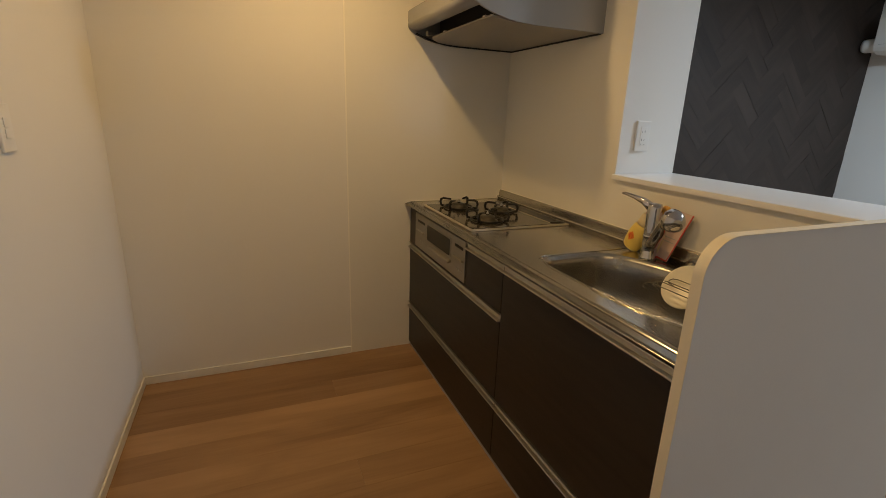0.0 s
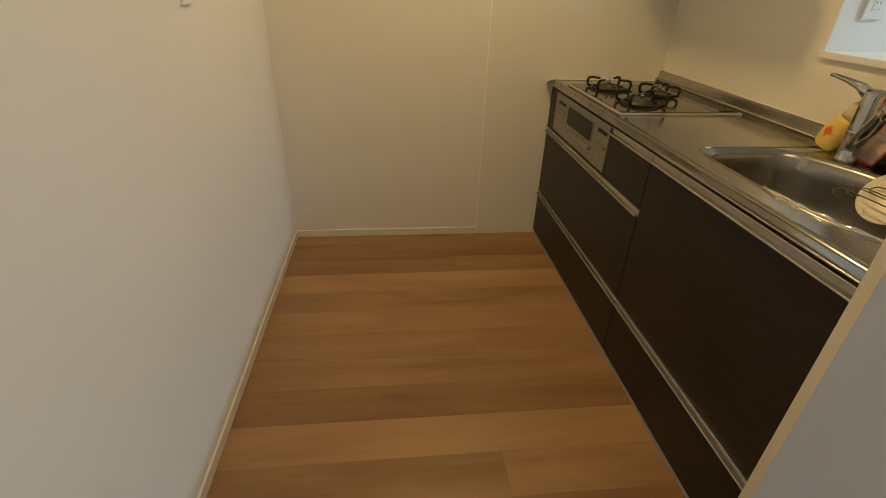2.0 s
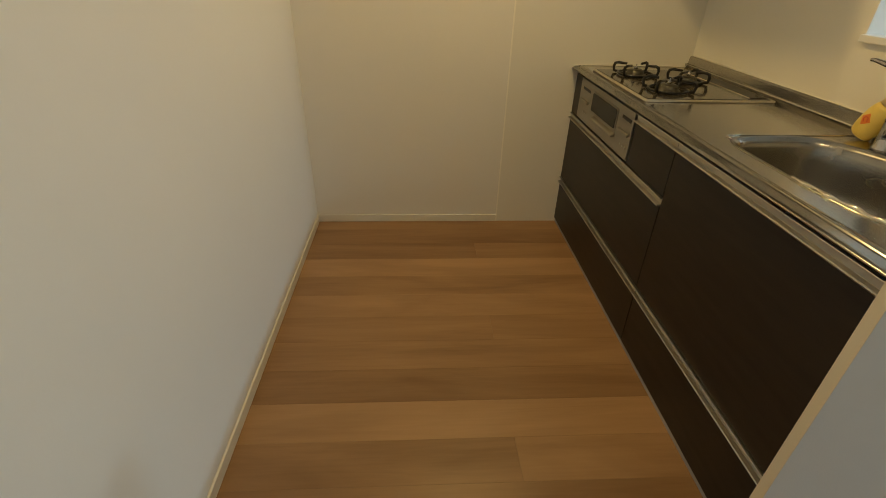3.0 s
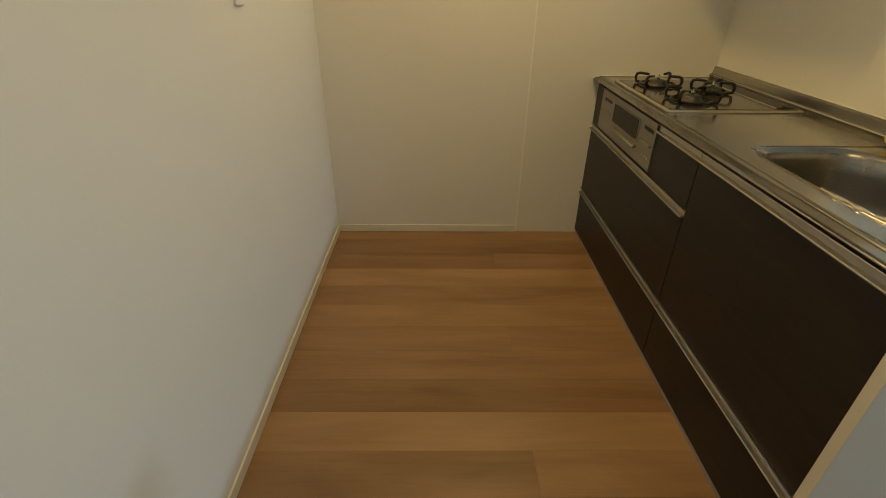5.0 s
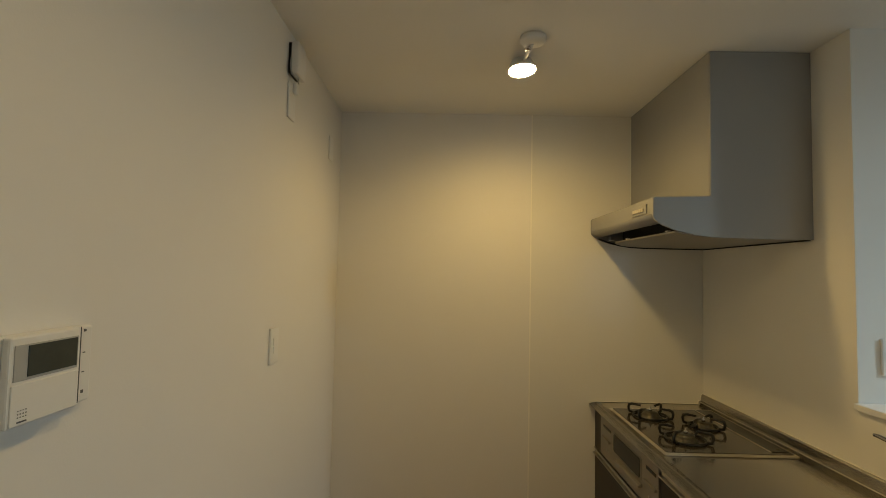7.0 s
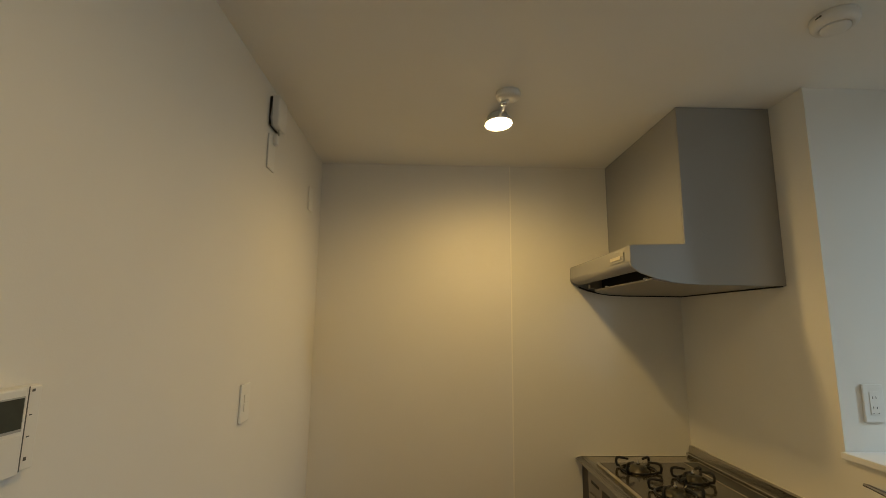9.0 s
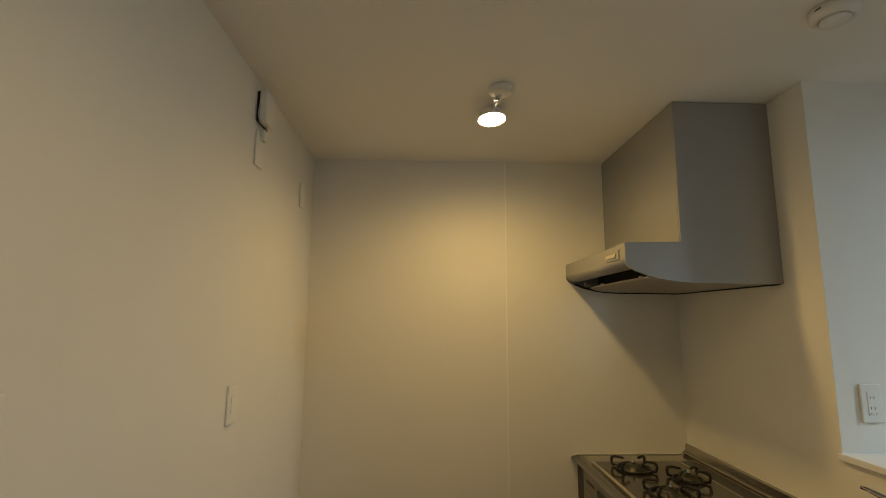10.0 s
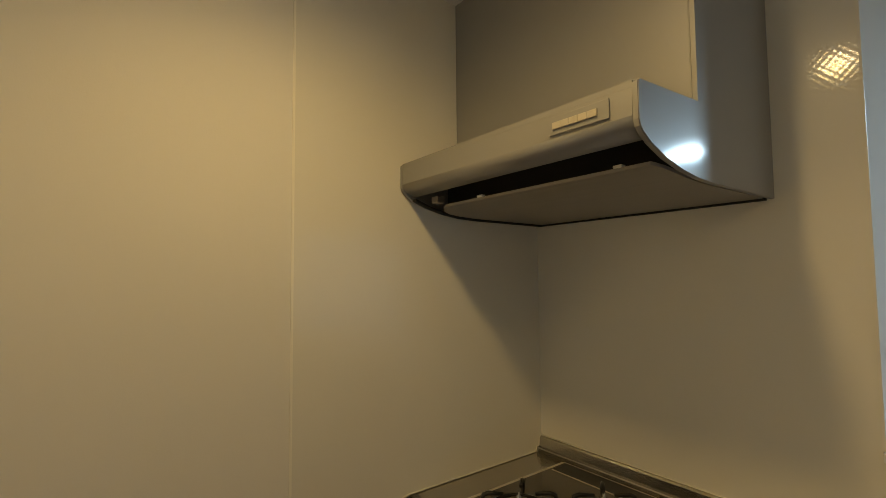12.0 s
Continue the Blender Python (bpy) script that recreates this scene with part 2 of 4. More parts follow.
def lathe(bm, profile, centre, sides=32, axis=(0, 0, 1), squash=(1, 1)):
    """Profile of (radius, height) pairs, turned about an axis through centre."""
    q = Vector((0, 0, 1)).rotation_difference(Vector(axis))
    c = Vector(centre)
    rings = []
    for r, h in profile:
        if r < 1e-6:
            rings.append([bm.verts.new(c + q @ Vector((0, 0, h)))])
        else:
            rings.append([bm.verts.new(c + q @ Vector((r * squash[0] * math.cos(a), r * squash[1] * math.sin(a), h))) for a in [2 * math.pi * k / sides for k in range(sides)]])
    for a, b in zip(rings, rings[1:]):
        for k in range(sides):
            j = (k + 1) % sides
            if len(a) == 1 and len(b) == 1:
                continue
            f = bm.faces.new((a[0], b[j], b[k]) if len(a) == 1 else (a[k], a[j], b[0]) if len(b) == 1 else (a[k], a[j], b[j], b[k]))
            f.smooth = True
    for ring, flip in ((rings[0], True), (rings[-1], False)):
        if len(ring) > 1:
            bm.faces.new(ring[::-1] if flip else ring)
    return bm


def prism(bm, outline, a0, a1, axis="y", bevel=0.0):
    """An outline of two coordinates, drawn out along the third axis from a0 to a1."""
    put = {"y": lambda p, a: (p[0], a, p[1]), "x": lambda p, a: (a, p[0], p[1]), "z": lambda p, a: (p[0], p[1], a)}[axis]
    lo = [bm.verts.new(put(p, a0)) for p in outline]
    hi = [bm.verts.new(put(p, a1)) for p in outline]
    n = len(outline)
    fs = [bm.faces.new(lo), bm.faces.new(hi[::-1])]
    fs += [bm.faces.new((lo[i], hi[i], hi[(i + 1) % n], lo[(i + 1) % n])) for i in range(n)]
    if bevel:
        bmesh.ops.bevel(bm, geom=list({e for f in fs[:2] for e in f.edges}), offset=bevel, segments=2, affect="EDGES")
    return bm


def arc(cx, cy, r, a0, a1, n=8):
    return [(cx + r * math.cos(radians(a0 + (a1 - a0) * i / n)), cy + r * math.sin(radians(a0 + (a1 - a0) * i / n))) for i in range(n + 1)]


def round_rect(x0, x1, y0, y1, r, n=5):
    return arc(x1 - r, y1 - r, r, 0, 90, n) + arc(x0 + r, y1 - r, r, 90, 180, n) + arc(x0 + r, y0 + r, r, 180, 270, n) + arc(x1 - r, y0 + r, r, 270, 360, n)


def place_of(ob):
    p = Vector()
    while ob:
        p += ob.location
        ob = ob.parent
    return p


def part(name, bm, mat, parent=None, label="", base=None):
    """Links a bmesh, built in room coordinates, as one mesh object under its thing."""
    bmesh.ops.recalc_face_normals(bm, faces=bm.faces)
    here = Vector(base) if base else Vector()
    origin = place_of(parent) + here if parent else here
    bmesh.ops.translate(bm, verts=bm.verts, vec=-origin)
    me = bpy.data.meshes.new(name)
    bm.to_mesh(me)
    bm.free()
    me.materials.append(mat)
    ob = new(name, me)
    ob.location = here
    ob.parent = parent
    return tagged(ob, label=label)


def thing(name, at, label, category, group=""):
    ob = new(name)
    ob.location, ob.empty_display_size = at, 0.05
    return tagged(ob, label=label, category=category, group=group)


def structure(name, bm, mat, label, category):
    return tagged(part(name, bm, mat), label=label, category=category, kind="structure")


# ---- plan ----
LEFT, CEIL, SOUTH, EAST = -1.945, 2.39, -5.0, 3.28
EDGE_Y, COL_X = -0.927, 0.311      # end of the full-height wall beside the kitchen, and its thickness
LEDGE_Z, END_Y0, END_Y1 = 1.130, -1.852, -1.829
END_Z = 1.136
TOP_Z, TOP_X, FRONT_X = 0.87, -0.602, -0.569

# ---- walls, floor, ceiling ----
floor = structure("floor", cube(LEFT - 0.1, EAST + 0.1, SOUTH - 0.1, 0.1, -0.12, -0.004), M_JOINT, "brown wood strip floor", "floor")
structure("ceiling", cube(LEFT - 0.1, EAST + 0.1, SOUTH - 0.1, 0.1, CEIL, CEIL + 0.1), M_CEIL, "white papered ceiling", "ceiling")
structure("wall_left", cube(LEFT - 0.1, LEFT, SOUTH - 0.1, 0.1, 0, CEIL), M_PAPER, "white papered side wall of the kitchen", "wall")
structure("wall_back", cube(LEFT, COL_X, 0, 0.1, 0, CEIL), M_PAPER, "white papered back wall of the kitchen", "wall")
accent = structure("wall_accent", cube(COL_X, EAST, 0.012, 0.1, 0, CEIL), M_GAP, "dark brown herringbone accent wall", "wall")
structure("wall_east", cube(EAST, EAST + 0.1, SOUTH - 0.1, 0.1, 0, CEIL), M_PAPER, "white papered living room wall", "wall")
# unseen closing wall; its window is invented to go with the fill lamp
WX0, WX1, WZ1 = 0.75, 2.45, 2.0
bm = cube(LEFT, WX0, SOUTH - 0.1, SOUTH, 0, CEIL)
box(bm, WX1, EAST, SOUTH - 0.1, SOUTH, 0, CEIL)
box(bm, WX0, WX1, SOUTH - 0.1, SOUTH, WZ1, CEIL)
structure("unseen_south_wall", bm, M_PAPER, "unseen white closing wall with an invented window opening", "wall")
window = tagged(new("unseen_window"), label="invented, unseen sliding window around the added fill lamp", category="window", kind="structure")
window.location = ((WX0 + WX1) / 2, SOUTH - 0.05, 0)
for i in range(2):
    a, b = WX0 + i * 0.84, WX0 + i * 0.84 + 0.86
    y = SOUTH - 0.05 - 0.03 * i
    bm = cube(a, a + 0.04, y - 0.012, y + 0.012, 0, WZ1)
    box(bm, b - 0.04, b, y - 0.012, y + 0.012, 0, WZ1)
    box(bm, a + 0.04, b - 0.04, y - 0.012, y + 0.012, 0, 0.06)
    box(bm, a + 0.04, b - 0.04, y - 0.012, y + 0.012, WZ1 - 0.05, WZ1)
    part("window_frame", bm, M_FRAME, window)
    pane = part("pane", cube(a + 0.04, b - 0.04, y - 0.003, y + 0.003, 0.06, WZ1 - 0.05), glass, window)
    pane.visible_shadow = False

structure("column", cube(0, COL_X, EDGE_Y, 0, 0, CEIL), M_PAPER, "white papered wall end beside the serving hatch", "wall")
structure("low_wall", cube(0, 0.30, END_Y1, EDGE_Y, 0, LEDGE_Z - 0.020), M_PAPER, "low wall under the serving ledge", "wall")
structure("serving_ledge", cube(-0.020, COL_X, END_Y1 + 0.001, EDGE_Y - 0.001, LEDGE_Z - 0.020, LEDGE_Z, bevel=0.002), M_LEDGE, "white serving ledge on the low wall", "ledge")

# end panel with its rounded upper corner
R = 0.082
outline = [(-0.600, 0.0), (0.43, 0.0), (0.43, END_Z)] + arc(-0.600 + R, END_Z - R, R, 90, 180, 20)
end = structure("end_panel", prism(bmesh.new(), outline, END_Y0, END_Y1), M_GREY, "white papered kitchen end panel with a rounded upper corner", "panel")
inner = [(-0.602, 0.0)] + arc(-0.602 + R, END_Z + 0.002 - R, R, 180, 90, 20) + [(0.43, END_Z + 0.002)]
bm = bmesh.new()
lo = [bm.verts.new((x, END_Y0 - 0.001, z)) for x, z in inner]
hi = [bm.verts.new((x, END_Y1 + 0.001, z)) for x, z in inner]
for i in range(len(inner) - 1):
    bm.faces.new((lo[i], lo[i + 1], hi[i + 1], hi[i]))
bmesh.ops.recalc_face_normals(bm, faces=bm.faces)
bmesh.ops.solidify(bm, geom=bm.faces[:], thickness=0.0015)
part("edge_band", bm, M_EDGE, end, "cream edge band")

# glossy kitchen panels over the walls beside the hob
PX = -0.911
structure("kitchen_panel_back", cube(PX, -0.003, -0.003, 0, 0, CEIL), M_PANEL, "glossy cream kitchen wall panel behind the hob", "wall panel")
structure("kitchen_panel_side", cube(-0.003, 0, EDGE_Y + 0.002, 0, TOP_Z, CEIL), M_PANEL, "glossy cream kitchen wall panel beside the hob", "wall panel")
structure("kitchen_panel_low", cube(-0.003, 0, END_Y1, EDGE_Y + 0.002, TOP_Z, LEDGE_Z - 0.021), M_PANEL, "glossy cream kitchen wall panel behind the sink", "wall panel")
# flush strip whose pale colour stands for lamp light on the panel edge
structure("panel_trim", cube(PX - 0.0065, PX, -0.003, 0, 0.0, CEIL), M_EDGESTRIP, "thin strip at the edge of the kitchen panel, lightened for its lit edge", "trim")
structure("corner_trim", cube(-0.005, 0.001, EDGE_Y - 0.003, EDGE_Y + 0.002, LEDGE_Z, CEIL), M_TRIM, "thin white corner strip", "trim")
bm = cube(LEFT, PX - 0.0065, -0.008, 0, 0.0, 0.042, bevel=0.0015)
structure("baseboard", bm, M_TRIM, "white baseboard along the back wall", "baseboard")
bm = cube(LEFT, LEFT + 0.008, SOUTH, -0.008, 0.0, 0.042, bevel=0.0015)
structure("baseboard", bm, M_TRIM, "white baseboard along the side wall", "baseboard")

# ---- kitchen base cabinets ----
Y_END = END_Y1 + 0.002


def rail(y0, y1, z, parent, label="slim aluminium handle rail"):
    """A long handle rail: an upright lip, a groove and a lower lip."""
    x = FRONT_X
    outline = [(x + 0.004, z - 0.015), (x - 0.010, z - 0.015), (x - 0.012, z - 0.012), (x - 0.010, z - 0.009), (x + 0.003, z - 0.008), (x + 0.003, z + 0.011), (x - 0.007, z + 0.013), (x - 0.006, z + 0.015), (x + 0.004, z + 0.015)]
    return part("handle_rail", prism(bmesh.new(), outline, y0, y1), M_ALU, parent, label)


def front(name, y0, y1, z0, z1, parent, label=""):
    return part(name, cube(FRONT_X, FRONT_X + 0.018, y0, y1, z0, z1, bevel=0.0012), M_DOOR, parent, label)


hob_unit = thing("base_cabinet", (-0.3, -0.53, 0), "black-brown kitchen base cabinet with drawers under the hob", "cabinet", "kitchen base cabinets")
part("body", cube(FRONT_X + 0.020, -0.004, -1.058, -0.004, 0.02, 0.642), M_GAP, hob_unit)
part("plinth", cube(FRONT_X + 0.006, FRONT_X + 0.018, -1.058, -0.004, 0.0, 0.020), M_GREYPL, hob_unit, "thin grey plinth strip")
d = front("drawer_front", -1.058, -0.004, 0.284, 0.611, hob_unit)
rail(-1.058, -0.004, 0.627, d)
d = front("drawer_front", -1.058, -0.004, 0.024, 0.251, hob_unit)
rail(-1.058, -0.004, 0.267, d)
front("side_filler", -0.098, -0.004, 0.644, 0.836, hob_unit)
d = front("small_drawer_front", -1.058, -0.752, 0.644, 0.806, hob_unit)
rail(-1.058, -0.752, 0.822, d)
part("side_stile", cube(FRONT_X + 0.020, -0.004, -1.058, -0.742, 0.644, 0.853), M_GAP, hob_unit)

sink_unit = thing("base_cabinet", (-0.3, -1.42, 0), "black-brown kitchen base cabinet with a tall door under the sink", "cabinet", "kitchen base cabinets")
part("body", cube(FRONT_X + 0.020, -0.004, Y_END + 0.002, -1.062, 0.02, 0.60), M_GAP, sink_unit)
part("plinth", cube(FRONT_X + 0.006, FRONT_X + 0.018, Y_END + 0.002, -1.062, 0.0, 0.020), M_GREYPL, sink_unit, "thin grey plinth strip")
d = front("door", Y_END + 0.002, -1.062, 0.284, 0.806, sink_unit)
rail(Y_END + 0.002, -1.062, 0.822, d)
d = front("drawer_front", Y_END + 0.002, -1.062, 0.024, 0.251, sink_unit)
rail(Y_END + 0.002, -1.062, 0.267, d)

part("top_stile", cube(FRONT_X + 0.020, -0.004, Y_END + 0.002, -1.062, 0.64, 0.66), M_GAP, sink_unit)
# board coloured near-black for the shade under the worktop edge
part("top_rail", cube(FRONT_X + 0.006, FRONT_X + 0.020, Y_END + 0.002, -1.062, 0.796, 0.853), M_GAP, sink_unit, "near-black strip for the shaded gap above the door")

# ---- worktop with its sink ----
worktop = thing("worktop", (-0.3, -0.9, 0.83), "brushed steel kitchen worktop with a sink let into it", "worktop")
SX0, SX1, SY0, SY1 = -0.478, -0.125, -1.760, -1.125
corners = [(-0.300, -1.130), (-0.395, -1.132), (-0.450, -1.146), (-0.474, -1.185), (SX0, -1.240), (SX0, -1.30), (SX0, -1.42), (-0.477, -1.50), (-0.466, -1.60), (-0.446, -1.68), (-0.42, -1.735), (-0.36, -1.758)]
corners += [(-0.20, -1.760), (-0.125, -1.745), (-0.105, -1.68), (-0.104, -1.55), (-0.104, -1.42), (-0.108, -1.34), (-0.130, -1.27), (-0.160, -1.20), (-0.200, -1.150), (-0.240, -1.132)]


def rounded(points, times=2):
    """Corner cutting, for a smooth closed outline."""
    for _ in range(times):
        points = [q for i, a in enumerate(points) for b in (points[(i + 1) % len(points)],) for q in ((0.75 * a[0] + 0.25 * b[0], 0.75 * a[1] + 0.25 * b[1]), (0.25 * a[0] + 0.75 * b[0], 0.25 * a[1] + 0.75 * b[1]))]
    return points


sink_outline = rounded(corners)
centre_s = Vector((sum(p[0] for p in sink_outline) / len(sink_outline), sum(p[1] for p in sink_outline) / len(sink_outline)))


def grown(points, d):
    """The outline moved outwards by d (inwards if negative)."""
    out, n = [], len(points)
    for i in range(n):
        a, b, c = Vector(points[i - 1]), Vector(points[i]), Vector(points[(i + 1) % n])
        t = (c - a).normalized()
        nrm = Vector((t.y, -t.x))
        if nrm.dot(b - centre_s) < 0:
            nrm = -nrm
        out.append((b.x + nrm.x * d, b.y + nrm.y * d))
    return out


bm = bmesh.new()
# the flat top, with the hole of the sink
rim = [bm.verts.new((x, y, TOP_Z)) for x, y in grown(sink_outline, 0.016)]
outer = [bm.verts.new((x, y, TOP_Z)) for x, y in ((TOP_X + 0.056, -0.004), (-0.022, -0.004), (-0.022, Y_END), (TOP_X + 0.056, Y_END))]
edges = [bm.edges.new((r[i], r[(i + 1) % len(r)])) for r in (rim, outer) for i in range(len(r))]
bmesh.ops.triangle_fill(bm, use_beauty=True, edges=edges)
# rolled front edge with a slight lip, and the underside
profile = [(TOP_X + 0.056, TOP_Z), (TOP_X + 0.045, TOP_Z), (TOP_X + 0.042, TOP_Z + 0.0022), (TOP_X + 0.039, TOP_Z + 0.0032), (TOP_X + 0.036, TOP_Z + 0.0026), (TOP_X + 0.034, TOP_Z + 0.0008), (TOP_X + 0.032, TOP_Z - 0.0010), (TOP_X + 0.028, TOP_Z - 0.0020), (TOP_X + 0.012, TOP_Z - 0.0050), (TOP_X + 0.002, TOP_Z - 0.0070), (TOP_X, TOP_Z - 0.0085), (TOP_X, TOP_Z - 0.011), (TOP_X + 0.002, TOP_Z - 0.0125), (TOP_X + 0.03, TOP_Z - 0.0125)]
rows = [[bm.verts.new((x, y, z)) for x, z in profile] for y in (-0.004, Y_END)]
for i in range(len(profile) - 1):
    bm.faces.new((rows[0][i], rows[0][i + 1], rows[1][i + 1], rows[1][i])).smooth = True
bm.faces.new(rows[0])
bmesh.ops.remove_doubles(bm, verts=bm.verts, dist=0.0002)
part("top", bm, M_STEEL, worktop, "brushed steel top with a rolled front edge")
bm = tube(bmesh.new(), [(-0.462, -1.150, TOP_Z + 0.0008), (-0.466, -1.122, TOP_Z + 0.0008), (-0.450, -1.110, TOP_Z + 0.0008), (-0.30, -1.109, TOP_Z + 0.0008), (-0.12, -1.108, TOP_Z + 0.0008), (-0.045, -1.108, TOP_Z + 0.0008)], 0.0022, 8)
part("flange_bead", bm, M_STEEL, worktop, "thin raised bead beside the sink")
# splash ledge at the wall
bm = prism(bmesh.new(), [(-0.024, TOP_Z - 0.02), (-0.024, TOP_Z + 0.0), (-0.032, TOP_Z + 0.014), (-0.030, TOP_Z + 0.018), (-0.020, TOP_Z + 0.018), (-0.017, TOP_Z + 0.048), (-0.013, TOP_Z + 0.053), (-0.004, TOP_Z + 0.053), (-0.004, TOP_Z - 0.02)], -0.004, Y_END)
part("splash_ledge", bm, M_SPLASH, worktop, "upturned steel ledge with a raised bead")
for pts in ([(TOP_X + 0.001, -0.006, TOP_Z - 0.020), (TOP_X + 0.002, -0.006, TOP_Z - 0.008), (TOP_X + 0.010, -0.006, TOP_Z + 0.001), (TOP_X + 0.030, -0.006, TOP_Z + 0.004), (-0.036, -0.006, TOP_Z + 0.003), (-0.032, -0.006, TOP_Z + 0.020), (-0.021, -0.006, TOP_Z + 0.022), (-0.018, -0.006, TOP_Z + 0.050), (-0.008, -0.006, TOP_Z + 0.055)],
            [(-0.0055, -0.008, TOP_Z + 0.0545), (-0.0055, -0.9, TOP_Z + 0.0545), (-0.0055, Y_END, TOP_Z + 0.0545)]):
    part("sealant_bead", tube(bmesh.new(), pts, 0.0022, 6), M_EDGESTRIP, worktop, "thin cream sealant line")
# the basin
bm = bmesh.new()
loops = []
for d, z in ((0.016, 0.0), (0.014, 0.0022), (0.008, 0.0022), (0.006, -0.001), (0.002, -0.003), (-0.004, -0.010), (-0.009, -0.028), (-0.014, -0.060), (-0.020, -0.11), (-0.030, -0.145), (-0.044, -0.168), (-0.062, -0.180), (-0.085, -0.186), (-0.110, -0.188)):
    loops.append([bm.verts.new((x, y, TOP_Z + z)) for x, y in grown(sink_outline, d)])
for a, b in zip(loops, loops[1:]):
    for i in range(len(a)):
        bm.faces.new((a[i], a[(i + 1) % len(a)], b[(i + 1) % len(b)], b[i])).smooth = True
bm.faces.new(loops[-1])
basin = part("sink_basin", bm, M_SINK, worktop, "deep steel sink basin")
chosen = [i for i in range(len(sink_outline)) if sink_outline[i][0] < -0.42 and -1.74 < sink_outline[i][1] < -1.42]
line, pts, radii = grown(sink_outline, 0.009), [], []
for a, b in zip(chosen, chosen[1:]):
    for step in range(4):
        p = Vector(line[a]).lerp(Vector(line[b]), step / 4)
        wave = 0.6 * math.sin(74 * p.y) + 0.4 * math.sin(133 * p.y + 1.0)
        pts.append((p.x + 0.0022 * wave, p.y, TOP_Z + 0.002 + 0.0008 * wave))
        radii.append(0.0052 + 0.0016 * math.sin(101 * p.y))
radii[0] = radii[-1] = 0.002
part("rolled_rim", tube(bmesh.new(), pts, radii, 12), M_RIM, worktop, "wavy polished roll of the sink rim")
part("drain", lathe(bmesh.new(), [(0.055, 0), (0.055, 0.003), (0.045, 0.005), (0.03, 0.002), (0, 0.002)], (-0.29, -1.50, TOP_Z - 0.1885), 24), M_CHROME, worktop, "round drain")

# ---- hob ----
hob = thing("gas_hob", (-0.29, -0.425, TOP_Z), "built-in gas hob with three burners on a dark glass top", "hob")
part("frame", prism(bmesh.new(), round_rect(-0.542, -0.040, -0.725, -0.128, 0.012, 4), TOP_Z + 0.001, TOP_Z + 0.007, "z", bevel=0.002), M_HOBFRAME, hob, "satin beige metal frame")
part("glass_top", prism(bmesh.new(), round_rect(-0.528, -0.052, -0.708, -0.145, 0.006, 4), TOP_Z + 0.0072, TOP_Z + 0.0095, "z"), M_GLASS_TOP, hob, "dark glass top")
bm = cube(-0.125, -0.060, -0.690, -0.155, TOP_Z + 0.0096, TOP_Z + 0.0125, bevel=0.001)
vent = part("exhaust_cover", bm, M_IRON, hob, "long black exhaust cover")
part("border", cube(-0.1295, -0.1255, -0.690, -0.155, TOP_Z + 0.0096, TOP_Z + 0.0118), M_HOBFRAME, vent, "thin pale border")
part("catch", lathe(bmesh.new(), [(0, 0), (0.007, 0), (0.006, 0.003), (0, 0.003)], (-0.086, -0.668, TOP_Z + 0.0126), 12), M_BURNER, vent, "small round catch")
for cx, cy, r in ((-0.398, -0.272, 0.098), (-0.390, -0.577, 0.098), (-0.230, -0.415, 0.082)):
    z = TOP_Z + 0.0096
    burner = part("burner", lathe(bmesh.new(), [(0.048, 0), (0.047, 0.004), (0.038, 0.007), (0.036, 0.014), (0.033, 0.022), (0.026, 0.025), (0, 0.026)], (cx, cy, z), 28), M_BURNER, hob, "ribbed metal gas burner")
    bm = bmesh.new()
    for k in range(22):
        a = 2 * math.pi * k / 22
        tube(bm, [(cx + 0.0345 * math.cos(a), cy + 0.0345 * math.sin(a), z + 0.010), (cx + 0.0335 * math.cos(a), cy + 0.0335 * math.sin(a), z + 0.022)], 0.0016, 5)
    part("flame_ports", bm, M_BURNER, burner)
    part("sensor_pin", lathe(bmesh.new(), [(0.008, 0), (0.008, 0.010), (0.003, 0.013), (0.0025, 0.020), (0, 0.021)], (cx, cy, z + 0.026), 10), M_CHROME, burner, "small metal sensor pin")
    bm = tube(bmesh.new(), [(cx + (r - 0.024) * math.cos(2 * math.pi * k / 40), cy + (r - 0.024) * math.sin(2 * math.pi * k / 40), z + 0.006) for k in range(40)], 0.0052, 6, closed=True)
    support = part("pan_support", bm, M_IRON, hob, "black enamelled pan support")
    for degree in (38, -38, 142, 218):
        a = radians(degree)
        c, q0 = math.cos(a), math.sin(a)
        bm = tube(bmesh.new(), [(cx + q * c, cy + q * q0, z + h) for q, h in ((r - 0.024, 0.005), (r - 0.004, 0.009), (r, 0.027), (r - 0.004, 0.040), (r - 0.016, 0.0445), (r - 0.056, 0.043))], [0.006, 0.0066, 0.0066, 0.0066, 0.006, 0.005], 7)
        part("prong", bm, M_IRON, support)

# the grill's front with its controls
grill = thing("grill_front", (FRONT_X, -0.42, 0.72), "silver fish grill front with a dark window set under the hob", "grill")
FX = FRONT_X - 0.004
plate = part("front_plate", cube(FX, FRONT_X + 0.016, -0.742, -0.104, 0.650, 0.834, bevel=0.002), M_GRILL, grill)
part("window_bezel", prism(bmesh.new(), round_rect(-0.596, -0.286, 0.722, 0.812, 0.010), FX - 0.003, FX - 0.0005, "x"), M_GRILL, grill)
part("window", prism(bmesh.new(), round_rect(-0.585, -0.297, 0.729, 0.805, 0.008), FX - 0.005, FX - 0.0031, "x"), M_BLACK, grill, "dark grill window")
bm = prism(bmesh.new(), [(FX - 0.0005, 0.700), (FX - 0.016, 0.698), (FX - 0.018, 0.702), (FX - 0.014, 0.708), (FX - 0.0005, 0.713)], -0.600, -0.340, bevel=0.002)
part("grill_handle", bm, M_GRILL, grill, "slim silver grill handle")
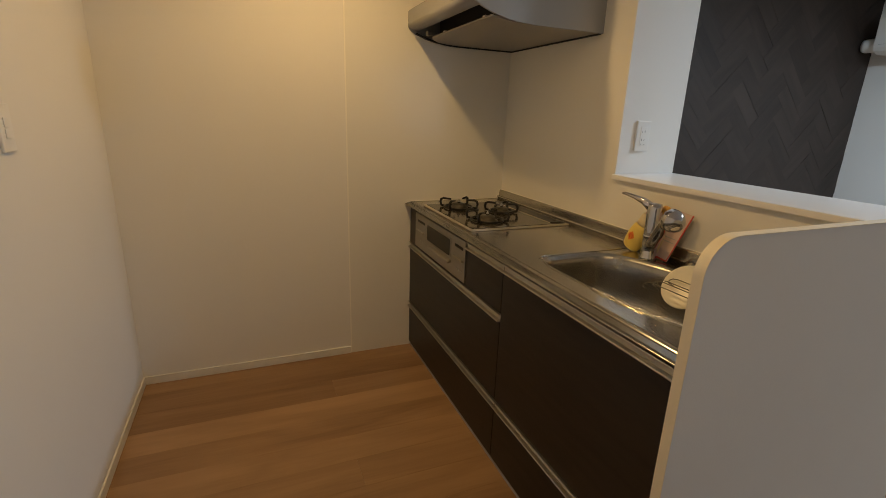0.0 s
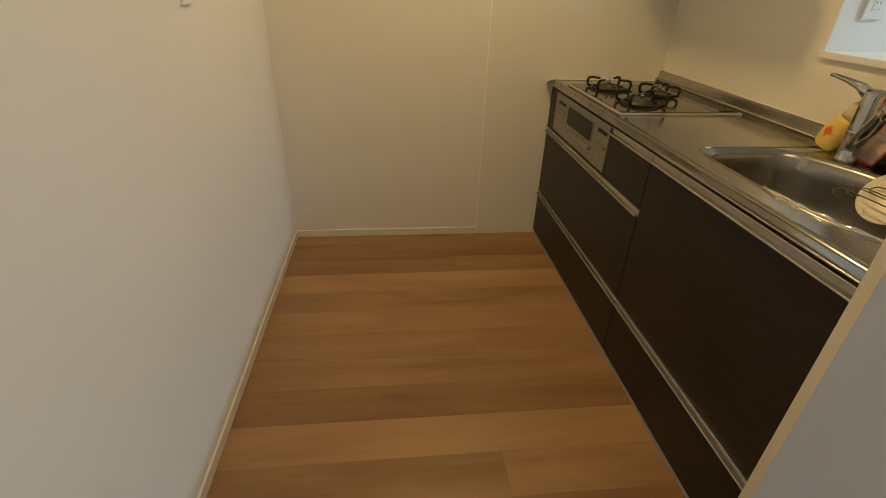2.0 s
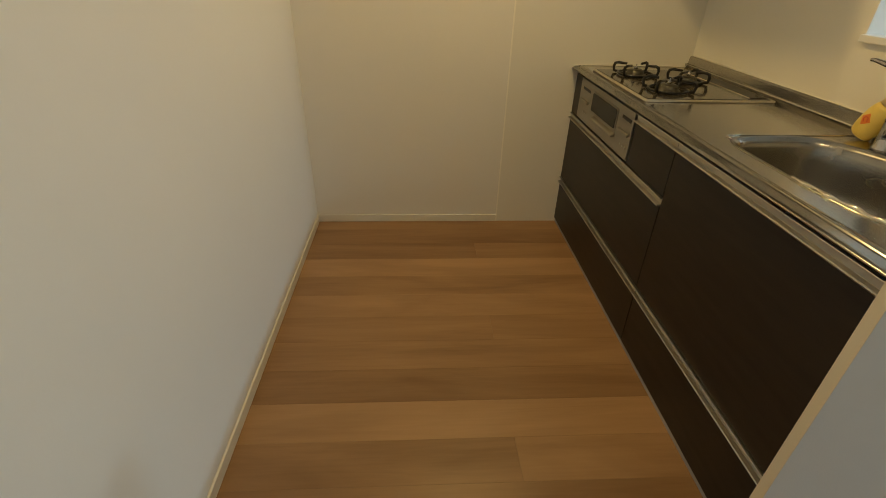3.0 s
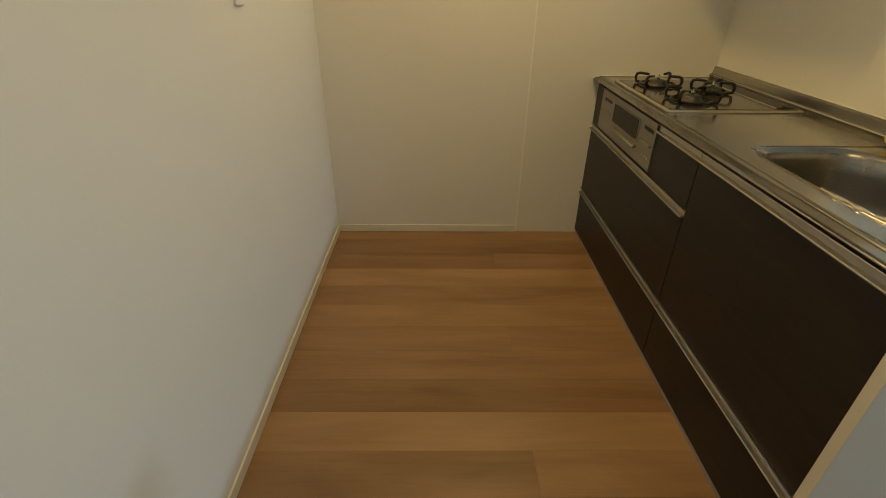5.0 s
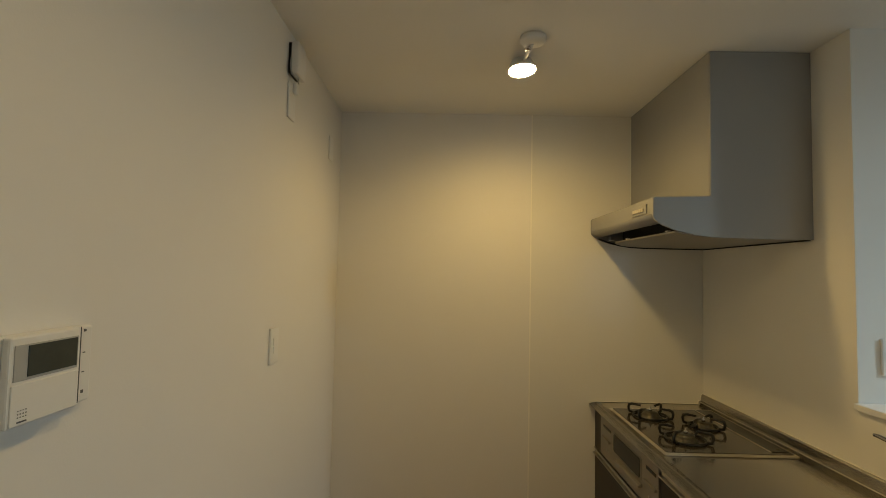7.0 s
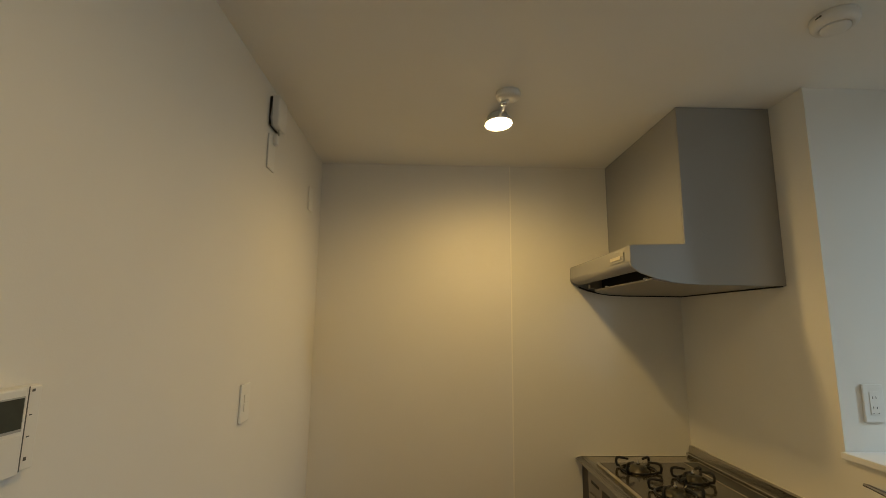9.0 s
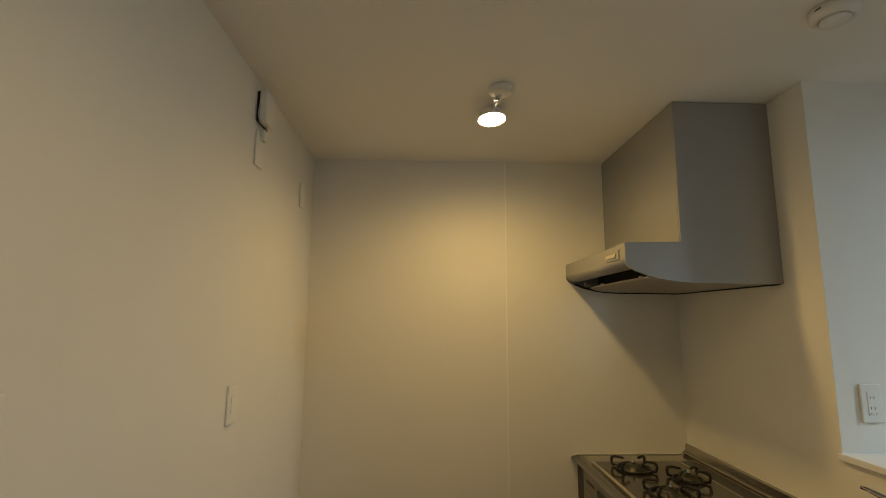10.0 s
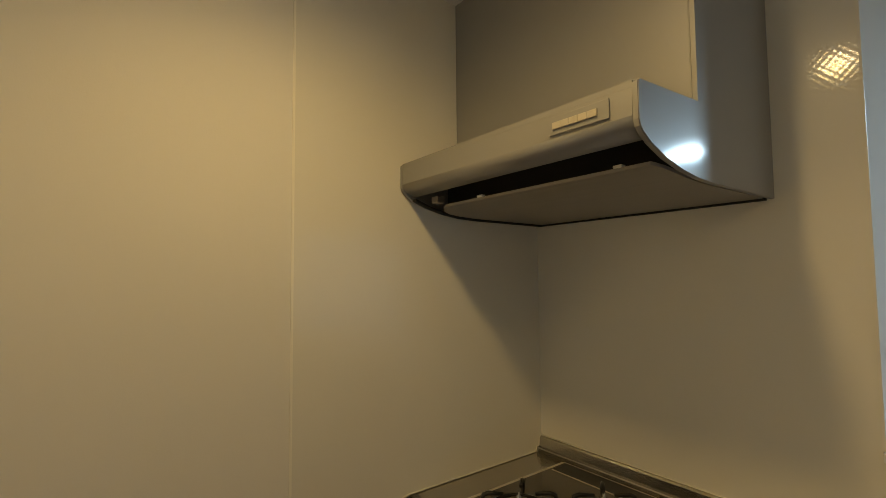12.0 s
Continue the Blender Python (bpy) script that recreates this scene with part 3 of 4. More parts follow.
for y0, y1, z0, z1 in ((-0.732, -0.632, 0.738, 0.750), (-0.250, -0.150, 0.738, 0.750)):
    part("control_lever", cube(FX - 0.012, FX - 0.0005, y0, y1, z0, z1, bevel=0.004), M_GRILL, grill, "silver burner control")
part("display", cube(FX - 0.0016, FX - 0.0005, -0.725, -0.640, 0.790, 0.803, bevel=0.0004), M_BLACK, grill, "narrow black timer display")
part("control_slot", cube(FX - 0.0016, FX - 0.0005, -0.250, -0.150, 0.790, 0.802, bevel=0.0004), M_BLACK, grill, "narrow dark slot")
for y in (-0.665, -0.690, -0.715, -0.190, -0.220):
    part("button", lathe(bmesh.new(), [(0.005, 0), (0.005, 0.0015), (0.004, 0.002), (0, 0.002)], (FX - 0.0004, y, 0.694), 10, axis=(-1, 0, 0)), M_GREYPL, grill, "small grey push button")

# ---- hood ----
hood = thing("range_hood", (-0.2, -0.38, 1.67), "silver-painted range hood fixed in the corner under the ceiling", "range hood")
HY0, HY1 = -0.757, -0.004
part("upper_box", cube(-0.382, -0.004, HY0 + 0.0121, HY1, 1.829, CEIL - 0.002, bevel=0.0015), M_HOOD, hood, "tall silver duct cover")
bm = bmesh.new()
side = [(-0.382, 1.828), (-0.590, 1.828), (-0.597, 1.822), (-0.597, 1.758), (-0.593, 1.746), (-0.582, 1.735), (-0.560, 1.722), (-0.510, 1.704), (-0.450, 1.690), (-0.390, 1.682), (-0.320, 1.679), (-0.004, 1.678), (-0.004, 1.828)]
# two cheeks, the nearer one running up to the ceiling, the front lip and the roof
prism(bm, side, HY1 - 0.012, HY1, bevel=0.001)
prism(bm, [(-0.382, CEIL - 0.002), (-0.382, 1.832)] + side[1:-1] + [(-0.004, CEIL - 0.002)], HY0, HY0 + 0.012, bevel=0.0015)
prism(bm, [(-0.5955, 1.8270), (-0.580, 1.8272), (-0.005, 1.8272), (-0.005, 1.815), (-0.5955, 1.815)], HY0 + 0.012, HY1 - 0.012)
part("canopy", bm, M_HOOD, hood, "silver canopy")
lip = [(-0.5956, 1.8148), (-0.5964, 1.790), (-0.5966, 1.766)] + [(-0.574 + 0.0226 * math.cos(radians(a)), 1.766 + 0.0255 * math.sin(radians(a))) for a in range(190, 256, 8)] + [(-0.572, 1.7385), (-0.552, 1.7330), (-0.550, 1.7355)]
bm = prism(bmesh.new(), lip + [(-0.572, 1.760), (-0.584, 1.790), (-0.584, 1.8148)], HY0 + 0.012, HY1 - 0.012)
for f in bm.faces:
    f.smooth = len(f.verts) == 4 and f.calc_center_median().z < 1.7655
part("front_lip", bm, M_HOOD, hood, "deep front lip with a rolled lower edge")
part("hinge_bracket", cube(-0.520, -0.492, HY1 - 0.080, HY1 - 0.050, 1.712, 1.732, bevel=0.003), M_HOODPLATE, hood, "small grey plate bracket")
# solid near-black block, painted for the shade inside the hollow hood
part("filter_recess_shade", cube(-0.430, -0.006, HY0 + 0.013, HY1 - 0.013, 1.701, 1.800), M_GAP, hood, "near-black block for the shade of the filter recess")
bm = bmesh.new()
stations = [(-0.016, 1.680, 0), (-0.330, 1.681, 0), (-0.400, 1.684, 0), (-0.438, 1.688, 0), (-0.458, 1.691, 0.008), (-0.475, 1.694, 0.020), (-0.488, 1.696, 0.036), (-0.496, 1.698, 0.052), (-0.500, 1.699, 0.066)]
rows = []
for x, z, cut in stations:
    ya, yb = HY0 + 0.020 + cut * 0.25, HY1 - 0.032 - cut
    rows.append([bm.verts.new(q) for q in ((x, ya, z), (x, yb, z), (x, yb, z + 0.007), (x, ya, z + 0.007))])
for a, b in zip(rows, rows[1:]):
    for k in range(4):
        bm.faces.new((a[k], a[(k + 1) % 4], b[(k + 1) % 4], b[k]))
bm.faces.new(rows[0])
bm.faces.new(rows[-1][::-1])
part("air_plate", bm, M_HOODPLATE, hood, "flat grey air-guide plate")
part("gasket", cube(-0.016, -0.0045, HY0 + 0.016, HY1 - 0.030, 1.675, 1.686), M_GAP, hood, "thin dark gasket line")
low = [(-0.560, 1.722), (-0.510, 1.704), (-0.450, 1.690), (-0.390, 1.682), (-0.320, 1.679), (-0.004, 1.678)]
part("gasket", prism(bmesh.new(), [(x, z - 0.003) for x, z in low] + [(x, z + 0.004) for x, z in low[::-1]], HY1 - 0.028, HY1 - 0.0125), M_GAP, hood, "thin dark gasket line")
for y in (HY0 + 0.095, HY1 - 0.25):
    part("plate_clip", cube(-0.500, -0.486, y, y + 0.020, 1.7065, 1.713, bevel=0.002), M_WHITE, hood, "small white plate clip")
sw = part("switch_panel", cube(-0.6005, -0.5972, -0.703, -0.569, 1.772, 1.808, bevel=0.001), M_HOOD, hood, "recessed switch panel")
for k in range(5):
    y = -0.680 + k * 0.0202
    part("switch_button", cube(-0.6040, -0.6006, y, y + 0.0198, 1.782, 1.796, bevel=0.0012, segments=2), M_CREAM, sw, "cream push button")

# ---- ceiling spot ----
def ceiling_spot(at, label):
    """Round base, short arm and a conical head whose glowing face sits at the given point."""
    spot = thing("ceiling_spotlight", (at.x + 0.011, at.y - 0.16, CEIL), label, "spotlight", "ceiling spotlights")
    part("base", lathe(bmesh.new(), [(0.0, 0), (0.046, 0), (0.046, -0.016), (0.042, -0.022), (0, -0.022)], (at.x + 0.011, at.y - 0.175, CEIL - 0.0005), 28), M_WHITE, spot)
    bm = tube(bmesh.new(), [(at.x + 0.010, at.y - 0.165, CEIL - 0.018), (at.x + 0.006, at.y - 0.13, CEIL - 0.026), (at.x + 0.002, at.y - 0.04, CEIL - 0.028)], 0.008, 10)
    part("arm", bm, M_WHITE, spot)
    part("knuckle", lathe(bmesh.new(), [(0.0, 0), (0.012, 0), (0.014, -0.004), (0.010, -0.010), (0, -0.010)], (at.x - 0.002, at.y - 0.145, CEIL - 0.026), 16), M_CHROME, spot, "bright metal pivot")
    ax = Vector((0.05, -0.10, -1.0)).normalized()
    part("head", lathe(bmesh.new(), [(0.0, -0.034), (0.026, -0.034), (0.040, -0.030), (0.058, 0.004), (0.060, 0.010), (0.057, 0.010), (0.052, 0.004), (0.030, -0.020), (0, -0.020)], at, 32, axis=ax), M_WHITE, spot, "white conical lamp head")
    bulb = part("bulb", lathe(bmesh.new(), [(0.0, 0.0), (0.030, 0.0), (0.054, 0.004), (0.048, 0.011), (0.030, 0.018), (0.0, 0.021)], at, 32, axis=ax), M_BULB, spot, "glowing round bulb face")
    bulb.visible_shadow = False


ceiling_spot(LAMP, "small white ceiling spotlight near the range hood, lit warm")
ceiling_spot(LAMP_ENTRY, "small white ceiling spotlight at the kitchen entrance, lit warm")

# ---- smoke alarm ----
alarm = thing("smoke_alarm", (-0.225, -1.315, CEIL), "round white smoke alarm on the ceiling", "smoke alarm")
part("base", lathe(bmesh.new(), [(0, 0), (0.057, 0), (0.057, -0.020), (0.054, -0.028), (0.047, -0.033), (0.040, -0.034), (0.038, -0.031), (0, -0.031)], (-0.225, -1.315, CEIL - 0.0005), 40), M_WHITE, alarm)
part("test_button", lathe(bmesh.new(), [(0.0, -0.031), (0.0355, -0.031), (0.0360, -0.036), (0.033, -0.039), (0.020, -0.041), (0, -0.0415)], (-0.225, -1.315, CEIL), 36), M_WHITE, alarm, "large round test button")
part("mark", cube(-0.2830, -0.2795, -1.336, -1.318, CEIL - 0.014, CEIL - 0.011), M_INK, alarm, "small dark vent mark")

# ---- things on the side wall ----
X = LEFT
remote = thing("wall_remote_panel", (X, -1.84, 1.37), "white water-heater remote panel with a dark screen on the wall", "wall control panel")
part("back_box", cube(X + 0.0005, X + 0.018, -1.905, -1.742, 1.319, 1.437, bevel=0.003), M_WHITE, remote)
part("housing", cube(X + 0.018, X + 0.030, -1.897, -1.783, 1.319, 1.437, bevel=0.003), M_WHITE, remote)
part("flap", cube(X + 0.030, X + 0.0325, -1.894, -1.785, 1.322, 1.375, bevel=0.001), M_WHITE, remote, "white lower flap")
part("screen_bezel", cube(X + 0.030, X + 0.0315, -1.891, -1.787, 1.379, 1.426, bevel=0.0006), M_GREYPL, remote, "grey screen surround")
part("screen", cube(X + 0.0315, X + 0.0328, -1.872, -1.790, 1.383, 1.424, bevel=0.0004), M_LCD, remote, "dark display")
bm = bmesh.new()
for i in range(4):
    for j in range(3):
        y, z = -1.884 + i * 0.0040, 1.332 + j * 0.0042
        box(bm, X + 0.0325, X + 0.0331, y, y + 0.0014, z, z + 0.0014)
part("speaker_holes", bm, M_INK, remote)
part("maker_mark", cube(X + 0.0325, X + 0.0331, -1.884, -1.870, 1.3255, 1.3275), M_INK, remote, "tiny dark line of print")
part("side_groove", cube(X + 0.018, X + 0.0186, -1.7670, -1.7655, 1.320, 1.436), M_INK, remote, "narrow dark groove")
for z, h in ((1.428, 0.004), (1.395, 0.0016), (1.365, 0.0016), (1.333, 0.005)):
    part("print_mark", cube(X + 0.018, X + 0.0185, -1.7610, -1.7560, z, z + h), M_INK, remote, "tiny printed mark")
remote.location += Vector((0, 0.003, -0.003))

switch = thing("wall_switch", (X, -0.90, 1.27), "white double light switch on the wall", "switch")
part("plate", cube(X + 0.0005, X + 0.008, -0.937, -0.865, 1.211, 1.331, bevel=0.003, segments=3), M_WHITE, switch)
for z in (1.245, 1.273):
    part("rocker", cube(X + 0.008, X + 0.0105, -0.916, -0.887, z, z + 0.024, bevel=0.001), M_WHITE, switch, "white rocker")

adapter = thing("wall_adapter", (X, -0.81, 2.28), "white box with a short cord to the outlet below", "electrical box")
part("housing", cube(X + 0.010, X + 0.038, -0.857, -0.765, 2.232, 2.350, bevel=0.006, segments=3), M_WHITE, adapter)
# back coloured near-black for the shaded gap between box and wall
part("back", cube(X + 0.0005, X + 0.010, -0.853, -0.769, 2.236, 2.346), M_GAP, adapter)
bm = tube(bmesh.new(), [(X + 0.012, -0.852, 2.300), (X + 0.012, -0.862, 2.262), (X + 0.016, -0.858, 2.230), (X + 0.024, -0.838, 2.222), (X + 0.026, -0.815, 2.228), (X + 0.022, -0.800, 2.214)], 0.0032, 8)
part("cord", bm, M_GREYPL, adapter, "thin grey cord")
outlet = thing("wall_outlet", (X, -0.81, 2.13), "white outlet plate with a plug in it, high on the wall", "outlet")
part("plate", cube(X + 0.0005, X + 0.008, -0.852, -0.782, 2.075, 2.205, bevel=0.003, segments=3), M_WHITE, outlet)
part("plug", cube(X + 0.008, X + 0.024, -0.822, -0.796, 2.172, 2.212, bevel=0.004), M_WHITE, outlet, "white plug")
blank = thing("wall_outlet", (X, -0.225, 2.12), "white outlet plate high on the wall near the corner", "outlet")
part("plate", cube(X + 0.0005, X + 0.008, -0.262, -0.192, 2.065, 2.182, bevel=0.003, segments=3), M_WHITE, blank)
part("socket", cube(X + 0.008, X + 0.0088, -0.244, -0.210, 2.095, 2.150, bevel=0.0003), M_WHITE, blank)

low = thing("wall_outlet", (X, -1.94, 1.10), "white outlet plate on the wall below the remote panel", "outlet")
part("plate", cube(X + 0.0005, X + 0.008, -1.977, -1.905, 1.041, 1.161, bevel=0.003, segments=3), M_WHITE, low)
part("socket", cube(X + 0.008, X + 0.0088, -1.956, -1.926, 1.066, 1.136, bevel=0.0003), M_WHITE, low)

# outlet on the end of the full-height wall
outlet = thing("wall_outlet", (0.107, EDGE_Y, 1.28), "white double power outlet above the serving ledge", "outlet")
part("plate", cube(0.072, 0.142, EDGE_Y - 0.009, EDGE_Y - 0.0005, 1.222, 1.342, bevel=0.003, segments=3), M_WHITE, outlet)
part("socket", cube(0.092, 0.122, EDGE_Y - 0.0105, EDGE_Y - 0.009, 1.245, 1.318, bevel=0.0005), M_WHITE, outlet)
for z in (1.300, 1.268):
    for x in (0.100, 0.112):
        part("slot", cube(x, x + 0.0018, EDGE_Y - 0.0111, EDGE_Y - 0.0105, z - 0.004, z + 0.004), M_INK, outlet)
for x in (0.098, 0.115):
    part("slot", cube(x, x + 0.003, EDGE_Y - 0.0111, EDGE_Y - 0.0105, 1.249, 1.252), M_INK, outlet)

# ---- tap ----
tap = thing("kitchen_tap", (-0.085, -1.235, TOP_Z), "chrome single-lever kitchen tap with a pull-out spray head", "tap")
part("body", lathe(bmesh.new(), [(0.0, 0), (0.030, 0), (0.030, 0.006), (0.026, 0.012), (0.0262, 0.04), (0.0262, 0.15), (0.0250, 0.185), (0.021, 0.197), (0.0, 0.200)], (-0.085, -1.235, TOP_Z + 0.0005), 28), M_CHROME, tap)
part("collar", lathe(bmesh.new(), [(0.0275, 0), (0.0275, 0.012), (0.025, 0.014), (0.025, -0.002)], (-0.085, -1.235, TOP_Z + 0.075), 28), M_CHROME, tap)
bm = tube(bmesh.new(), [(-0.088, -1.222, TOP_Z + 0.180), (-0.092, -1.190, TOP_Z + 0.198), (-0.100, -1.150, TOP_Z + 0.208), (-0.106, -1.112, TOP_Z + 0.214), (-0.108, -1.098, TOP_Z + 0.214)], [0.017, 0.013, 0.008, 0.006, 0.005], 12)
part("lever", bm, M_CHROME, tap, "slim chrome lever")
bm = tube(bmesh.new(), [(-0.088, -1.240, TOP_Z + 0.045), (-0.104, -1.268, TOP_Z + 0.070), (-0.130, -1.308, TOP_Z + 0.115), (-0.155, -1.345, TOP_Z + 0.152), (-0.178, -1.380, TOP_Z + 0.172)], [0.022, 0.021, 0.020, 0.019, 0.020], 16)
part("spout", bm, M_CHROME, tap)
hd = Vector((-0.50, -0.62, -0.60)).normalized()
part("spray_head", lathe(bmesh.new(), [(0.0, -0.036), (0.015, -0.033), (0.027, -0.024), (0.034, -0.010), (0.036, 0.003), (0.033, 0.016), (0.026, 0.026), (0.015, 0.031), (0.0, 0.0325)], (-0.196, -1.412, TOP_Z + 0.182), 24, axis=hd), M_CHROME, tap, "round chrome spray head")

# ---- bottle, card, rack ----
bottle = thing("soap_bottle", (-0.062, -1.140, TOP_Z), "yellow dish soap bottle with an orange diamond label on the worktop", "bottle")
bc, lean = Vector((-0.064, -1.126, TOP_Z + 0.010)), Vector((0.10, -0.36, 0.93)).normalized()
body = [(0.0, 0), (0.028, 0), (0.034, 0.006), (0.0375, 0.022), (0.0385, 0.045), (0.0375, 0.068), (0.033, 0.088), (0.026, 0.100), (0.0, 0.1002)]
part("body", lathe(bmesh.new(), body, bc, 32, axis=lean, squash=(0.72, 1.0)), M_YELLOW, bottle)
part("neck", lathe(bmesh.new(), [(0.0, 0.1004), (0.0255, 0.1004), (0.0245, 0.118), (0.0240, 0.134), (0.019, 0.144), (0.0, 0.146)], bc, 28, axis=lean, squash=(0.8, 1.0)), M_NECK, bottle, "translucent cream bottle neck")
part("cap", lathe(bmesh.new(), [(0.0, 0.1462), (0.013, 0.1462), (0.012, 0.156), (0.007, 0.162), (0, 0.163)], bc, 20, axis=lean), M_PINK, bottle, "dull pink cap")
turn = Vector((0, 0, 1)).rotation_difference(lean)


def on_bottle(a, h, out):
    c, q = 0.0387 * math.cos(radians(a)), 0.0387 * math.sin(radians(a))
    return bc + turn @ Vector(((c * 0.72) * (1 + out / 0.0387), q * (1 + out / 0.0387), h))


bm = bmesh.new()
n = 6
grid = [[bm.verts.new(on_bottle(178 + (i + j - n) * 26 / n, 0.052 + (i - j) * 0.019 / n, 0.0010)) for j in range(n + 1)] for i in range(n + 1)]
for i in range(n):
    for j in range(n):
        bm.faces.new((grid[i][j], grid[i + 1][j], grid[i + 1][j + 1], grid[i][j + 1]))
lab = part("label", bm, M_ORANGE, bottle, "orange diamond label")
bm = tube(bmesh.new(), [on_bottle(a, h, 0.0014) for a, h in ((190, 0.048), (186, 0.058), (172, 0.058), (168, 0.050), (178, 0.044))], 0.0012, 5)
part("print", bm, M_RED, lab, "red stroke of print")

pump = thing("pump_bottle", (-0.042, -1.232, TOP_Z), "slim cream bottle with a yellow-orange nozzle behind the tap", "bottle")
part("body", lathe(bmesh.new(), [(0, 0), (0.020, 0), (0.022, 0.004), (0.022, 0.120), (0.018, 0.136), (0.010, 0.144), (0.009, 0.152), (0, 0.152)], (-0.042, -1.238, TOP_Z + 0.0005), 24), M_NECK, pump)
bm = tube(bmesh.new(), [(-0.042, -1.238, TOP_Z + 0.153), (-0.043, -1.240, TOP_Z + 0.172), (-0.046, -1.246, TOP_Z + 0.180), (-0.052, -1.262, TOP_Z + 0.180), (-0.056, -1.272, TOP_Z + 0.172)], [0.012, 0.013, 0.012, 0.010, 0.007], 10)
part("nozzle", bm, M_NOZZLE, pump, "yellow-orange plastic nozzle")
part("finger_lever", tube(bmesh.new(), [(-0.043, -1.228, TOP_Z + 0.168), (-0.045, -1.208, TOP_Z + 0.184), (-0.047, -1.196, TOP_Z + 0.186)], [0.009, 0.007, 0.005], 8), M_NECK, pump)

card = thing("leaflet", (-0.06, -1.30, TOP_Z), "pale leaflet with a red edge leaning against the wall", "leaflet")
o, u, v = Vector((-0.064, -1.299, TOP_Z + 0.003)), Vector((0.0, 1.0, 0.10)).normalized() * 0.085, Vector((0.042, -0.043, 0.170)).normalized() * 0.180


def slab(o, u, v, thick):
    n = u.cross(v).normalized() * thick
    bm = bmesh.new()
    p = [bm.verts.new(q + k) for k in (Vector(), n) for q in (o, o + u, o + u + v, o + v)]
    for f in ((0, 1, 2, 3), (7, 6, 5, 4), (0, 4, 5, 1), (1, 5, 6, 2), (2, 6, 7, 3), (3, 7, 4, 0)):
        bm.faces.new([p[i] for i in f])
    return bm


nrm = u.cross(v).normalized()
if nrm.x > 0:
    nrm = -nrm
part("sheet", slab(o, u, v, 0.0015), M_CARD, card)
part("red_edge", slab(o + nrm * 0.0025 - u * 0.01, u * 0.05, v, 0.0012), M_RED, card, "red edge strip")
part("red_edge", slab(o + nrm * 0.0025, u, v * 0.03, 0.0012), M_RED, card, "red edge strip")
for k, w in ((0.80, 0.6), (0.72, 0.7), (0.64, 0.5), (0.45, 0.7), (0.37, 0.6)):
    part("print", slab(o + nrm * 0.0025 + u * 0.15 + v * k, u * w, v * 0.015, 0.0008), M_GREYPL, card, "grey bar of print")

rack = thing("sink_rack", (-0.22, -1.50, TOP_Z), "wire rack hooked over the sink", "dish rack")
for x in (-0.285, -0.245, -0.227, -0.180):
    bm = tube(bmesh.new(), [(x, -1.752, TOP_Z + 0.006), (x, -1.455, TOP_Z + 0.004), (x - 0.003, -1.438, TOP_Z + 0.002), (x - 0.010, -1.430, TOP_Z - 0.005), (x - 0.018, -1.438, TOP_Z - 0.010), (x - 0.022, -1.460, TOP_Z - 0.012)], 0.0016, 6)
    part("wire", bm, M_BURNER, rack)
for y in (-1.745,):
    bm = tube(bmesh.new(), [(SX0 - 0.012, y, TOP_Z + 0.010), (-0.36, y, TOP_Z + 0.0105), (-0.20, y, TOP_Z + 0.0105), (SX1 + 0.012, y, TOP_Z + 0.010)], 0.0026, 6)
    part("cross_bar", bm, M_CHROME, rack)

plate_ = thing("plate", (-0.24, -1.52, TOP_Z - 0.05), "round cream plate standing in the sink under the rack", "plate")
pa = Vector((-0.78, -0.12, 0.60)).normalized()
part("dish", lathe(bmesh.new(), [(0, -0.004), (0.068, -0.004), (0.073, -0.001), (0.074, 0.001), (0.070, 0.001), (0.066, -0.001), (0, -0.001)], (-0.176, -1.482, TOP_Z - 0.010), 40, axis=pa), M_PLATE, plate_)
bowl = thing("steel_bowl", (-0.10, -1.50, TOP_Z), "upturned shiny steel bowl on the worktop beside the sink", "bowl")
part("shell", lathe(bmesh.new(), [(0.0, 0.055), (0.020, 0.054), (0.034, 0.047), (0.041, 0.028), (0.044, 0.002), (0.046, 0.0), (0.044, 0.0), (0.0, 0.001)], (-0.074, -1.435, TOP_Z + 0.0005), 32), M_SINK, bowl)

# ---- living room ----
light = thing("ceiling_light", ROOM_LIGHT, "round white ceiling light, lit cold white", "ceiling light")
part("base", lathe(bmesh.new(), [(0, 0), (0.14, 0), (0.14, -0.03), (0, -0.03)], ROOM_LIGHT - Vector((0, 0, 0.0005)), 40), M_WHITE, light)
dome = part("diffuser", lathe(bmesh.new(), [(0.135, -0.031), (0.130, -0.050), (0.10, -0.068), (0.05, -0.076), (0, -0.078)], ROOM_LIGHT, 40), M_COOL, light)
dome.visible_shadow = False

ac = thing("air_conditioner", (EAST, -0.55, 1.88), "white air conditioner high on the living room wall", "air conditioner")
side = [(3.050, 1.905), (3.035, 1.93), (3.030, 2.13), (3.045, 2.165), (EAST - 0.001, 2.17), (EAST - 0.001, 1.885), (3.09, 1.885)]
part("casing", prism(bmesh.new(), side, -0.92, -0.12, bevel=0.004), M_WHITE, ac)
part("louvre", cube(3.048, 3.056, -0.90, -0.15, 1.915, 1.917), M_GREYPL, ac, "thin grey louvre line")
part("louvre", cube(3.031, 3.0345, -0.90, -0.15, 1.948, 1.950), M_GREYPL, ac, "thin grey louvre line")
part("pipe_cover", lathe(bmesh.new(), [(0, 0.0), (0.045, 0.0), (0.050, 0.02), (0.050, 0.10), (0, 0.10)], (3.12, -0.015, 1.955), 24, axis=(0, -1, 0)), M_WHITE, ac, "round white pipe cover")

# ---- floor strips ----
rng = random.Random(4)
W = 0.1515
widths = {}


